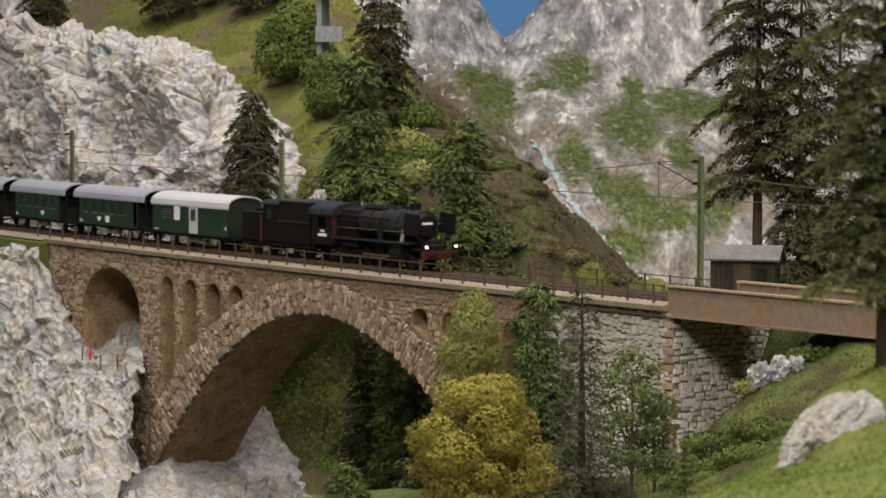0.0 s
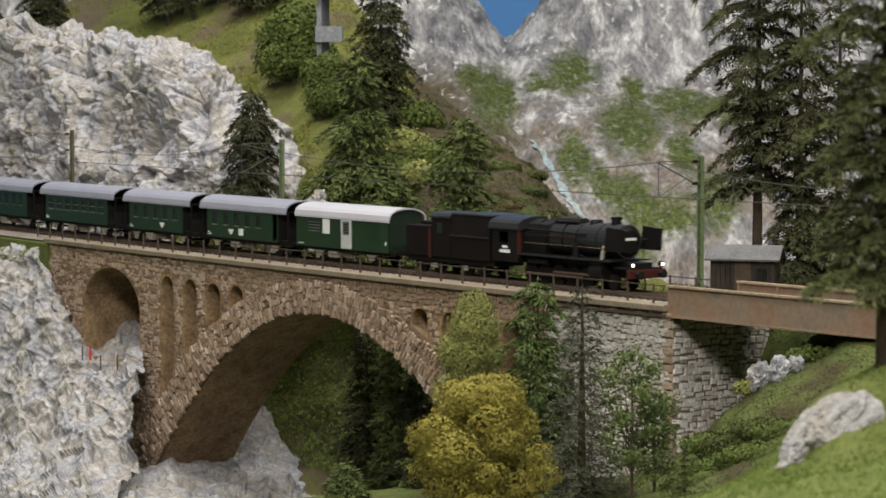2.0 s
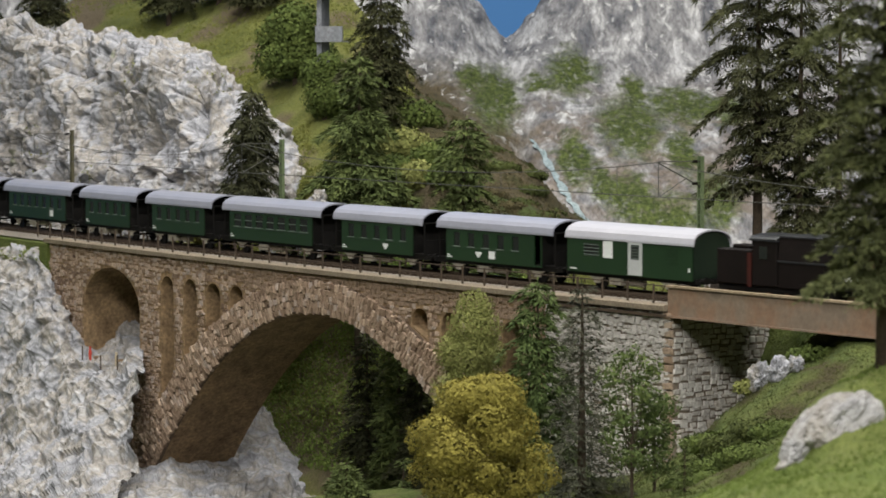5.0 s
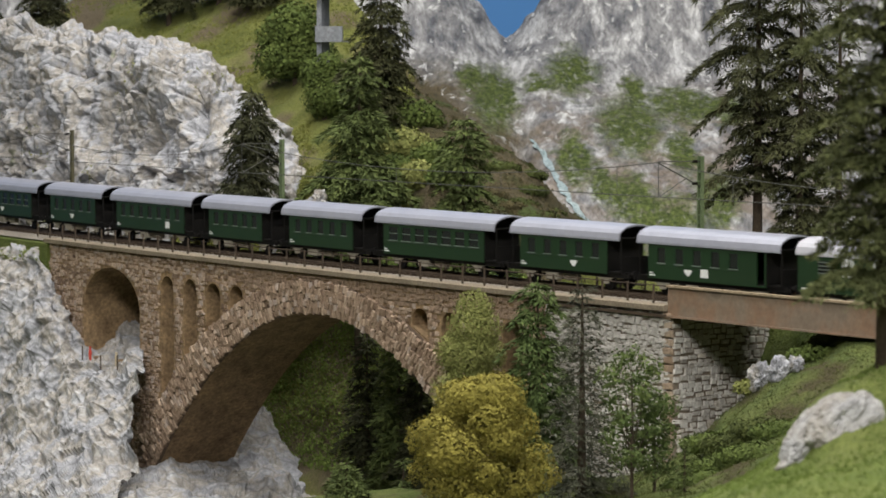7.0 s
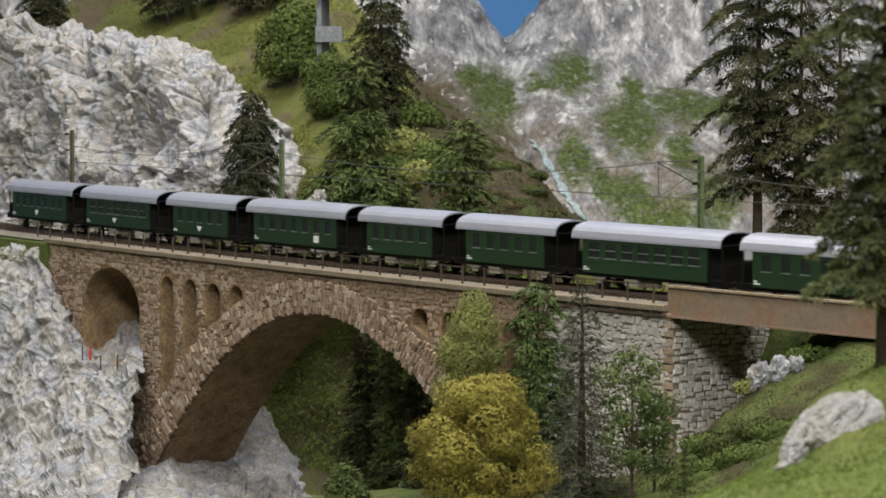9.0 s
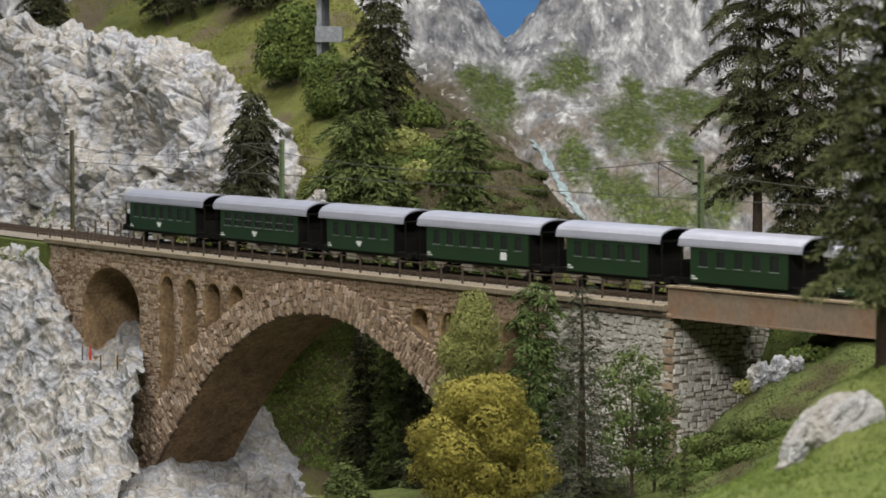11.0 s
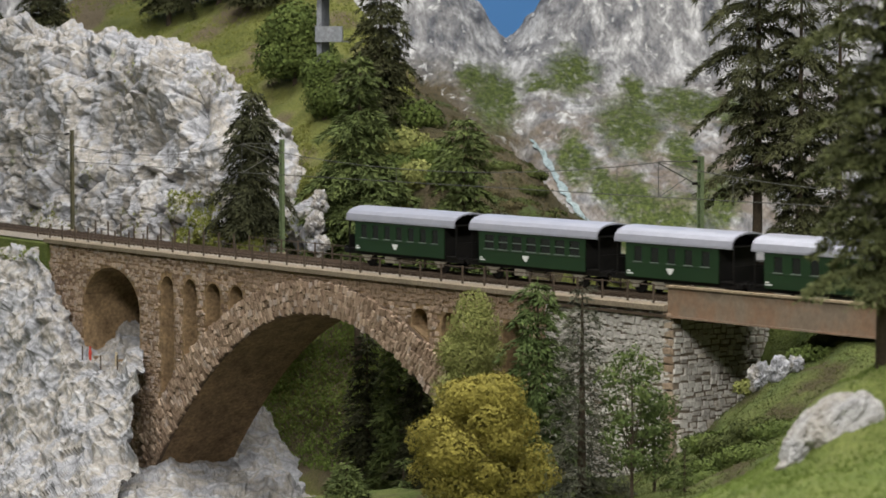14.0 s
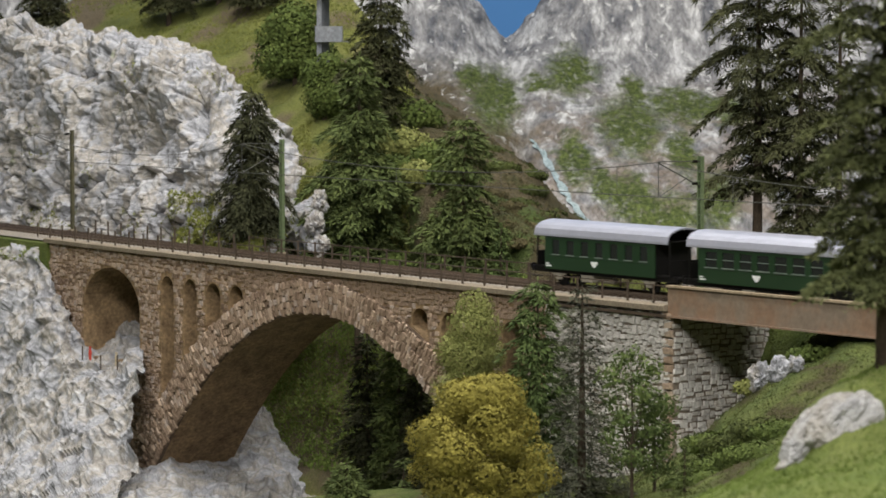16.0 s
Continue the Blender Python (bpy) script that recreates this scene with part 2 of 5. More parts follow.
M_ROOF = mat("roof_silver", [(0.37, 0.38, 0.455), (0.44, 0.45, 0.525)], 0.4, 4, 0.4, 0.05, 0.02, contrast=0.08, spec=0.5, metal=0.45)
M_ROOFW = mat("roof_white", [(0.38, 0.38, 0.425), (0.43, 0.43, 0.475)], 0.4, 4, 0.45, 0.05, 0.02, contrast=0.06, spec=0.5)
M_BLACK = mat("frame_black", [(0.005, 0.005, 0.005), (0.013, 0.012, 0.011)], 0.8, 6, 0.6, 0.1, 0.02, spec=0.15)
M_LOCO = mat("loco_black", [(0.005, 0.0048, 0.0048), (0.011, 0.010, 0.010)], 0.5, 5, 0.5, 0.08, 0.02, spec=0.15)
M_BOILER = mat("boiler_grey", [(0.012, 0.013, 0.015), (0.022, 0.023, 0.026)], 0.5, 5, 0.36, 0.08, 0.02, spec=0.5)
M_RED = mat("loco_red", [(0.04, 0.009, 0.007), (0.06, 0.012, 0.009)], 0.5, 5, 0.5, 0.1, 0.02)
M_TENDER = mat("tender_brown", [(0.006, 0.0045, 0.004), (0.011, 0.008, 0.0075)], 0.5, 5, 0.6, 0.1, 0.02, spec=0.12)
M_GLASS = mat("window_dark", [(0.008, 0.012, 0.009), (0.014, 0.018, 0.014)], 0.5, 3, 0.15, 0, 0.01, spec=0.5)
M_WHITE = mat("white_paint", [(0.62, 0.64, 0.64), (0.72, 0.74, 0.74)], 1, 6, 0.6, 0, 0.01, contrast=0.1)
M_CREAM = mat("underframe_dust", [(0.22, 0.20, 0.16), (0.32, 0.30, 0.25)], 1, 6, 0.8, 0.1, 0.01)
M_LAMP = glow("headlight", (1.0, 0.93, 0.75), 4.0)
M_BARK = mat("bark", [(0.045, 0.033, 0.022), (0.095, 0.072, 0.05)], 1.5, 9, 1.0, 0.6, 0.06)
M_FIR = mat("fir_needles", [(0.038, 0.055, 0.017), (0.078, 0.104, 0.029), (0.13, 0.156, 0.046)], 0.5, 5, 0.9, 0, 0.05, island=0.5)
M_FIRD = mat("fir_needles_dark", [(0.024, 0.027, 0.010), (0.044, 0.047, 0.017), (0.07, 0.072, 0.027)], 0.5, 5, 0.9, 0, 0.05, island=0.5)
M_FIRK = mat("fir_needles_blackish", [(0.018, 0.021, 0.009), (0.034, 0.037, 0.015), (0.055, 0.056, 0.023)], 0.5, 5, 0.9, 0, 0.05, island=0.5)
M_FIRG = mat("fir_needles_fresh", [(0.032, 0.052, 0.014), (0.062, 0.094, 0.024), (0.10, 0.13, 0.038)], 0.5, 5, 0.9, 0, 0.05, island=0.5)
M_BUSH = mat("bush_leaves", [(0.04, 0.06, 0.012), (0.075, 0.105, 0.022), (0.12, 0.15, 0.035)], 0.5, 5, 0.9, 0, 0.05, island=0.5)
M_BUSHD = mat("scrub_leaves", [(0.032, 0.042, 0.011), (0.06, 0.075, 0.018), (0.095, 0.11, 0.028)], 0.5, 5, 0.9, 0, 0.05, island=0.5)
M_OLIVE = mat("olive_leaves", [(0.12, 0.13, 0.038), (0.19, 0.205, 0.06), (0.26, 0.265, 0.09)], 0.5, 5, 0.95, 0, 0.05, island=0.5)
M_YELLOW = mat("yellow_leaves", [(0.14, 0.125, 0.026), (0.235, 0.205, 0.04), (0.34, 0.295, 0.065)], 0.5, 5, 0.95, 0, 0.05, island=0.3)
M_BARE = mat("bare_needles", [(0.034, 0.038, 0.024), (0.066, 0.07, 0.045), (0.11, 0.11, 0.072)], 0.5, 5, 0.95, 0, 0.05, island=0.5)
M_FIRF = mat("pine_moss", [(0.05, 0.06, 0.021), (0.092, 0.105, 0.037), (0.145, 0.155, 0.06)], 0.8, 5, 0.95, 0, 0.05, island=0.5)
M_BIRCH = mat("birch_leaves", [(0.045, 0.07, 0.02), (0.085, 0.12, 0.035), (0.13, 0.165, 0.05)], 0.5, 5, 0.95, 0, 0.05, island=0.5)
M_TUFT = mat("grass_tuft", [(0.065, 0.09, 0.018), (0.11, 0.14, 0.03), (0.16, 0.18, 0.05)], 0.14, 5, 0.95, 0, 0.05, island=0.35)
M_TUFTY = mat("grass_tuft_yellow", [(0.09, 0.102, 0.021), (0.17, 0.185, 0.042), (0.235, 0.235, 0.07)], 0.2, 5, 0.95, 0, 0.05, island=0.35)
M_TUFTV = mat("grass_tuft_olive", [(0.042, 0.054, 0.014), (0.078, 0.095, 0.024), (0.12, 0.13, 0.042)], 0.16, 5, 0.95, 0, 0.05, island=0.35)
M_TUFTF = mat("grass_tuft_bright", [(0.09, 0.135, 0.025), (0.145, 0.20, 0.042), (0.20, 0.25, 0.07)], 0.3, 5, 0.95, 0, 0.05, island=0.35)
M_HOUSE = mat("chalet_wall", [(0.15, 0.165, 0.185), (0.24, 0.25, 0.27)], 0.6, 5, 0.8, 0.1, 0.03)
M_WATER = mat("waterfall_paint", [(0.12, 0.15, 0.15), (0.34, 0.43, 0.45), (0.66, 0.72, 0.73)], 1.6, 5, 0.35, 0.5, 0.2)
M_SCRUB = mat("brown_scrub", [(0.04, 0.036, 0.015), (0.08, 0.066, 0.03), (0.11, 0.095, 0.042)], 0.5, 5, 0.95, 0, 0.05, island=0.5)
M_HUTW = mat("hut_boards", [(0.02, 0.016, 0.013), (0.042, 0.034, 0.027)], 1.0, 8, 0.9, 0.3, 0.03)
M_HUTR = mat("hut_roof_felt", [(0.09, 0.09, 0.097), (0.15, 0.15, 0.155)], 0.8, 6, 0.85, 0.3, 0.03)
M_WALL = mat("hall_wall", [(0.35, 0.34, 0.33), (0.4, 0.39, 0.38)], 0.05, 0.5, 0.9, 0.1, 0.1, contrast=0.05)
M_FLOOR = mat("hall_floor", [(0.16, 0.14, 0.12), (0.22, 0.2, 0.18)], 0.1, 1.0, 0.6, 0.1, 0.1, contrast=0.1)
M_SKINR = mat("figure_red", [(0.45, 0.05, 0.03), (0.5, 0.06, 0.04)], 1, 4, 0.7, 0, 0.01)
M_SKINP = mat("figure_pale", [(0.45, 0.38, 0.26), (0.5, 0.42, 0.3)], 1, 4, 0.7, 0, 0.01)


# ---- building helpers ----
def part(name, bm, material, parent=None, label="", smooth=False):
    bmesh.ops.scale(bm, vec=(U, U, U), verts=bm.verts)
    me = bpy.data.meshes.new(name)
    bm.to_mesh(me)
    bm.free()
    if smooth:
        me.polygons.foreach_set("use_smooth", [True] * len(me.polygons))
    for mt in (material if isinstance(material, (list, tuple)) else [material]):
        me.materials.append(mt)
    ob = new(name, me)
    if parent is not None:
        ob.parent = parent
    if label:
        ob["label"] = label
    return ob


def soup(name, verts, faces, material, parent=None, smooth=False):
    """A mesh from computed vertices and faces."""
    me = bpy.data.meshes.new(name)
    me.from_pydata([(v[0] * U, v[1] * U, v[2] * U) for v in verts], [], faces)
    if smooth:
        me.polygons.foreach_set("use_smooth", [True] * len(me.polygons))
    me.materials.append(material)
    ob = new(name, me)
    if parent is not None:
        ob.parent = parent
    return ob


def thing(name, label, category, m=None, group="", kind=""):
    ob = tagged(new(name), label, category, group, kind)
    ob.empty_display_size = 0.01
    if m is not None:
        ob.matrix_basis = m
    return ob


def at(x, y, z, rz=0.0):
    return pose(x * U, y * U, z * U, 0, 0, rz)


def box(bm, x0, x1, y0, y1, z0, z1, bevel=0.0):
    vs = [bm.verts.new((x, y, z)) for x in (x0, x1) for y in (y0, y1) for z in (z0, z1)]
    fs = [bm.faces.new([vs[i] for i in q]) for q in ((0, 1, 3, 2), (4, 6, 7, 5), (0, 4, 5, 1), (2, 3, 7, 6), (0, 2, 6, 4), (1, 5, 7, 3))]
    if bevel:
        es = list({e for f_ in fs for e in f_.edges})
        bmesh.ops.bevel(bm, geom=es, offset=bevel, segments=1, affect="EDGES", profile=0.5)
    return bm


def boxed(x0, x1, y0, y1, z0, z1, bevel=0.0):
    return box(bmesh.new(), x0, x1, y0, y1, z0, z1, bevel)


def rod(bm, a, b, r, seg=8, r2=None, caps=True):
    a, b = Vector(a), Vector(b)
    d = b - a
    m = Matrix.Translation((a + b) / 2) @ d.to_track_quat("Z", "Y").to_matrix().to_4x4()
    bmesh.ops.create_cone(bm, cap_ends=caps, segments=seg, radius1=r, radius2=r if r2 is None else r2, depth=d.length, matrix=m)
    return bm


def rodded(a, b, r, seg=8, r2=None):
    return rod(bmesh.new(), a, b, r, seg, r2)


def prism(bm, profile, axis, a, b):
    """Extrude a closed 2D profile from a to b along x ('x': profile is y,z) or y ('y': profile is x,z)."""
    def p(t, u, v):
        return (t, u, v) if axis == "x" else (u, t, v)
    va = [bm.verts.new(p(a, *q)) for q in profile]
    vb = [bm.verts.new(p(b, *q)) for q in profile]
    k = len(profile)
    bm.faces.new(va)
    bm.faces.new(vb[::-1])
    for i in range(k):
        bm.faces.new((va[i], vb[i], vb[(i + 1) % k], va[(i + 1) % k]))
    bmesh.ops.recalc_face_normals(bm, faces=bm.faces)
    return bm


# ---- ground forms: height tables over (s, n) or (x, y), smoothed and roughened ----
def cr(p0, p1, p2, p3, t):
    return p1 + 0.5 * t * (p2 - p0 + t * (2 * p0 - 5 * p1 + 4 * p2 - p3 + t * (3 * (p1 - p2) + p3 - p0)))


def blocks(q, k):
    """Chiselled facets: each cell is a plane with its own height and tilt."""
    d, pts = noise.voronoi(q)
    c = noise.cell_vector(pts[0] * 13.7 + Vector((k, k, k)))
    return 0.6 * c.x - 0.3 + (q - pts[0]).dot(c * 2 - Vector((1, 1, 1))) * 0.7 - 0.35 * max(0.0, 0.12 - (d[1] - d[0])) / 0.12


def crag(v, f, seed):
    q = Vector(v) * f + Vector((seed * 7.3, seed * 3.1, seed * 5.7))
    q = q + noise.noise_vector(q * 1.3) * 0.35
    big = noise.fractal(q * 0.35, 0.9, 2.1, 3)
    w = noise.noise(q * 0.6) * 0.5 + 0.6
    return 1.0 * big + 1.5 * w * blocks(q * 0.75, 1.7) + 0.75 * blocks(q * 1.7, 5.1) * (1.3 - w) + 0.24 * blocks(q * 3.6, 2.2) + 0.03 * noise.fractal(q * 5, 0.8, 2.2, 2)


def stepped(v):
    """Flat flakes with crisp broken edges."""
    k = math.floor(v)
    u = v - k
    return k + min(1.0, max(0.0, (u - .36) / .28)) + .25 * u


def plaster(v, f, seed):
    """Broken plaster rock: broad swells, overlapping flakes with sharp edges, pits and grain."""
    q = Vector(v) * f + Vector((seed * 7.3, seed * 3.1, seed * 5.7))
    q = q + noise.noise_vector(q * .9) * .3
    swell = 1.15 * noise.fractal(q * .3, .9, 2.1, 2)
    pit = noise.noise(q * .75 + Vector((4.1, 9.7, 2.3)))
    pit = -2.0 * max(0.0, pit - .2)
    coarse = min(1.0, max(0.0, noise.noise(q * .45 + Vector((2.2, 7.1, 5.5))) * 1.6 + .5))
    flake = .17 * stepped(2.4 * noise.fractal(q * .6, .8, 2.2, 2))
    chip = .07 * stepped(2.2 * noise.fractal(q * 1.6, .7, 2.3, 2) + .6 * pit)
    sharp = (.28 + .62 * coarse) * blocks(q * .95, 5.1) + (.36 - .2 * coarse) * blocks(q * 2.0, 2.2) + .10 * blocks(q * 4.4, 8.3)
    return swell + pit + flake + chip + sharp + .05 * noise.fractal(q * 6, .7, 2.2, 3)


def soft_bumps(v, f, seed):
    q = Vector(v) * f + Vector((seed * 7.3, seed * 3.1, seed * 5.7))
    return noise.fractal(q, 1.0, 2.0, 5)


def ridges(v, f, seed):
    """Shallow rock ribs of the painted backdrop, running down the slope."""
    q = Vector((v[0] * f * 1.6, v[1] * f * .4, v[2] * f * .45)) + Vector((seed, seed, seed))
    return noise.ridged_multi_fractal(q, .9, 2.1, 4, 1.0, 2.0) * .5 - .5 + .3 * noise.fractal(q * 3, .8, 2.2, 3)


def surface(name, table, nu, nv, amp, freq, seed, material, label, frame_track=True, shear=0.0, n0=0.0, rough=crag, category="terrain", smooth=True, soften=1):
    cols, rows = table
    zs = [[r[1]] * len(cols) if isinstance(r[1], (int, float)) else r[1] for r in rows]
    ns = [r[0] for r in rows]
    C, R = len(cols), len(rows)

    def g(seq, i):
        return seq[min(max(i, 0), len(seq) - 1)]
    pts = []
    for j in range(nv + 1):
        fv = j / nv * (R - 1)
        jv = min(int(fv), R - 2)
        tv = fv - jv
        nval = cr(g(ns, jv - 1), g(ns, jv), g(ns, jv + 1), g(ns, jv + 2), tv)
        rowp = []
        for i in range(nu + 1):
            fu = i / nu * (C - 1)
            iu = min(int(fu), C - 2)
            tu = fu - iu
            sval = cr(g(cols, iu - 1), g(cols, iu), g(cols, iu + 1), g(cols, iu + 2), tu)
            zz = []
            for dj in (-1, 0, 1, 2):
                zr = g(zs, jv + dj)
                zz.append(cr(g(zr, iu - 1), g(zr, iu), g(zr, iu + 1), g(zr, iu + 2), tu))
            z = cr(*zz, tv)
            rowp.append(on_track(sval + shear * (nval - n0), nval, z) if frame_track else Vector((sval, nval, z)))
        pts.append(rowp)
    nrms = []
    disp = np.zeros((nv + 1, nu + 1))
    for j in range(nv + 1):
        for i in range(nu + 1):
            p = pts[j][i]
            du = pts[j][min(i + 3, nu)] - pts[j][max(i - 3, 0)]
            dv = pts[min(j + 3, nv)][i] - pts[max(j - 3, 0)][i]
            nrm = du.cross(dv)
            nrms.append(nrm.normalized() if nrm.length > 1e-9 else Vector((0, 0, 1)))
            disp[j, i] = amp * rough(p, freq, seed)
    if rough is plaster:
        disp -= disp.mean()
    for _ in range(soften):
        pad = np.pad(disp, 1, mode="edge")
        disp = 0.5 * disp + 0.125 * (pad[:-2, 1:-1] + pad[2:, 1:-1] + pad[1:-1, :-2] + pad[1:-1, 2:])
    verts = [pts[j][i] + nrms[j * (nu + 1) + i] * float(disp[j, i]) for j in range(nv + 1) for i in range(nu + 1)]
    faces = [(j * (nu + 1) + i, j * (nu + 1) + i + 1, (j + 1) * (nu + 1) + i + 1, (j + 1) * (nu + 1) + i) for j in range(nv) for i in range(nu)]
    ob = soup(name, verts, faces, material, smooth=smooth)
    tagged(ob, label, category, kind="structure")
    return ob, verts, faces


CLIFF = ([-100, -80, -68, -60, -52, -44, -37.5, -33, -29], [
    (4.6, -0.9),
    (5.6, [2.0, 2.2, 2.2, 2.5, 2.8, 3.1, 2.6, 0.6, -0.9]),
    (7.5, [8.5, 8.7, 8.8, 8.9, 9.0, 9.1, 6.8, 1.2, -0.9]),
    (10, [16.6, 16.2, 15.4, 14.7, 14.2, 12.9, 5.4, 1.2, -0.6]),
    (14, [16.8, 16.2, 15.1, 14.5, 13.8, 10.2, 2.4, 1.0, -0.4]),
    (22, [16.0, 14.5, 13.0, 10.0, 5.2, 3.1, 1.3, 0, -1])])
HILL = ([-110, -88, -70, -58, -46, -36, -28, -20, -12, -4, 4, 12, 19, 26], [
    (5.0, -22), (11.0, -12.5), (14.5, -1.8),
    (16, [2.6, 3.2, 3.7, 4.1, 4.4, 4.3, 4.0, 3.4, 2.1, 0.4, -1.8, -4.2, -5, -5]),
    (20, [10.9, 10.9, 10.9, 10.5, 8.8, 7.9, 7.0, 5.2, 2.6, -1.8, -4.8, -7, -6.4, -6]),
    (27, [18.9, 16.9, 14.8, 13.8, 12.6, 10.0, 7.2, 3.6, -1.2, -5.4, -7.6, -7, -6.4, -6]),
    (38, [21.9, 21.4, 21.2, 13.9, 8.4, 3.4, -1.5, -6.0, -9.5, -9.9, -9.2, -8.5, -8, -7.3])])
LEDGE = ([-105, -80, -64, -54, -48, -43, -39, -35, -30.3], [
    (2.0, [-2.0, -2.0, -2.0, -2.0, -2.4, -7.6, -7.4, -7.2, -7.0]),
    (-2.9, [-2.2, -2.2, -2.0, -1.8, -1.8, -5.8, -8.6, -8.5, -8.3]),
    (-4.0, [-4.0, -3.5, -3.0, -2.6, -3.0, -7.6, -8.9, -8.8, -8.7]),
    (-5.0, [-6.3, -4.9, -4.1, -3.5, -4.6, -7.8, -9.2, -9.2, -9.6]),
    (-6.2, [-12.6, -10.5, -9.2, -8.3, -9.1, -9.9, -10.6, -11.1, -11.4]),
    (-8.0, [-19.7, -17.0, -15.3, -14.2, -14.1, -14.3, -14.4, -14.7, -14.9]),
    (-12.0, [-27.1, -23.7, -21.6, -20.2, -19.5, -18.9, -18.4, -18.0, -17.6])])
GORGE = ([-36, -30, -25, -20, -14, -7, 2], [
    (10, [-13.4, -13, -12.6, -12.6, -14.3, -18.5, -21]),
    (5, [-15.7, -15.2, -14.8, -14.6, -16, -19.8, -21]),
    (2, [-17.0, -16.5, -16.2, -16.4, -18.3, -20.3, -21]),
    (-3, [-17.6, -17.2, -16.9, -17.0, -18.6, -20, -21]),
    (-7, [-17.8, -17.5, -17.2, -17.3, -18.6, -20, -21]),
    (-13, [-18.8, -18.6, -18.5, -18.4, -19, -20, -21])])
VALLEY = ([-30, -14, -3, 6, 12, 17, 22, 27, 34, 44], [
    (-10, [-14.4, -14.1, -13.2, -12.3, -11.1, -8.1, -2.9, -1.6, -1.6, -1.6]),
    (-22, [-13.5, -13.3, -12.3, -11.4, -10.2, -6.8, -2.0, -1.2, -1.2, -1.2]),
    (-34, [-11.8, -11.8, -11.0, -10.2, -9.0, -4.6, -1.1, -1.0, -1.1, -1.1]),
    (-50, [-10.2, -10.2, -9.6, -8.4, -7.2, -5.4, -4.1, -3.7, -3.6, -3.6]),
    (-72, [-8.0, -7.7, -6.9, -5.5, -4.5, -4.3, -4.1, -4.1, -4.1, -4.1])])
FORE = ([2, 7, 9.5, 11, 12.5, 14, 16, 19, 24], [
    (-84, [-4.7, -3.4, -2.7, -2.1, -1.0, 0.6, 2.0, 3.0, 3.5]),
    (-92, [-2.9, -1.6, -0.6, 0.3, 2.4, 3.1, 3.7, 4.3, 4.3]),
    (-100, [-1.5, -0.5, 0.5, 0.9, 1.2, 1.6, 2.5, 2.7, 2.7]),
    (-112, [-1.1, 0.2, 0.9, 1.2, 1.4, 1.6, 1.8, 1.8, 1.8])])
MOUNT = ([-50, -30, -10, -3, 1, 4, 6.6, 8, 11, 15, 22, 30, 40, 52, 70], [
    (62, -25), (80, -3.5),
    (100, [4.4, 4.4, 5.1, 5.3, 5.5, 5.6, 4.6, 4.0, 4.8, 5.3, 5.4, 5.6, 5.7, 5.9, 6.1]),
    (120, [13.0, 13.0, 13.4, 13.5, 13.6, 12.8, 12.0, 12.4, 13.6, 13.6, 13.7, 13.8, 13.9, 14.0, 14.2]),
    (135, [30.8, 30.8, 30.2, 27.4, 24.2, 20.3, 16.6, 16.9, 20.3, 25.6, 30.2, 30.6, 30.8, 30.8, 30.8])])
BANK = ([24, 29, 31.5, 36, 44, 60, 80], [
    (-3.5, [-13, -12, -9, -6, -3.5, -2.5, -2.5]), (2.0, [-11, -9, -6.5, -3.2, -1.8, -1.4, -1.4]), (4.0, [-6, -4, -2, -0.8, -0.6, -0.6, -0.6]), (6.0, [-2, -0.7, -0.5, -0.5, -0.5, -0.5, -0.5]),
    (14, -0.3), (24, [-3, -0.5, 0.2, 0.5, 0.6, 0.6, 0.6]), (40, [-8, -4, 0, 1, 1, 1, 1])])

from mathutils.bvhtree import BVHTree

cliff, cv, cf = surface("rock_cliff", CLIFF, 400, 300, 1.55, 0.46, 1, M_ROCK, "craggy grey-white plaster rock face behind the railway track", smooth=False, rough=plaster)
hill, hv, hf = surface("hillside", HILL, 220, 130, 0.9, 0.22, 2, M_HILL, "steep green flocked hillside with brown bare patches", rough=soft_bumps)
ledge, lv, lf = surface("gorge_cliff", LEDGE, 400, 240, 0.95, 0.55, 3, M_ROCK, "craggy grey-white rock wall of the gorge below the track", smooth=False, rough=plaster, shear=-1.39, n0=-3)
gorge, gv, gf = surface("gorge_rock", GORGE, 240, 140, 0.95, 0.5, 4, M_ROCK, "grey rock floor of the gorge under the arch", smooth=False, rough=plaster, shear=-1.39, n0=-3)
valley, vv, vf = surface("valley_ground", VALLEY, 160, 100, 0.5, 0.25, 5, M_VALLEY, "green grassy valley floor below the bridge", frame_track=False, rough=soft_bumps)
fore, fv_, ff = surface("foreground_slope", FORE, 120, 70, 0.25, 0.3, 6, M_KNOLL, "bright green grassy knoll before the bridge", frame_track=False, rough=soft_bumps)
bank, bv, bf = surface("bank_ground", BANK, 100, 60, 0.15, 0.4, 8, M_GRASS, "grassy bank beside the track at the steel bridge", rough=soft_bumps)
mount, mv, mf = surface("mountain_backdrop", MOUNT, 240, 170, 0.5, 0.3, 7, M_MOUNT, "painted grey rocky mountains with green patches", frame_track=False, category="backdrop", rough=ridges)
hill.data.materials.append(M_WASH)
for poly in hill.data.polygons:
    c_ = poly.center / U
    if c_.x + .55 * noise.noise(c_ * .3) * 6 > -3.5 and c_.z > -9 and c_.y > 10:
        poly.material_index = 1
TREES = [BVHTree.FromPolygons(v, f_) for v, f_ in ((cv, cf), (hv, hf), (lv, lf), (gv, gf), (vv, vf), (fv_, ff), (bv, bf))]
BVH_M = BVHTree.FromPolygons(mv, mf)


def ground_z(x, y, low=-40.0, high=60.0):
    best = low
    for t in TREES:
        hit = t.ray_cast(Vector((x, y, high)), Vector((0, 0, -1)))
        if hit[0] is not None and hit[0].z > best:
            best = hit[0].z
    return best


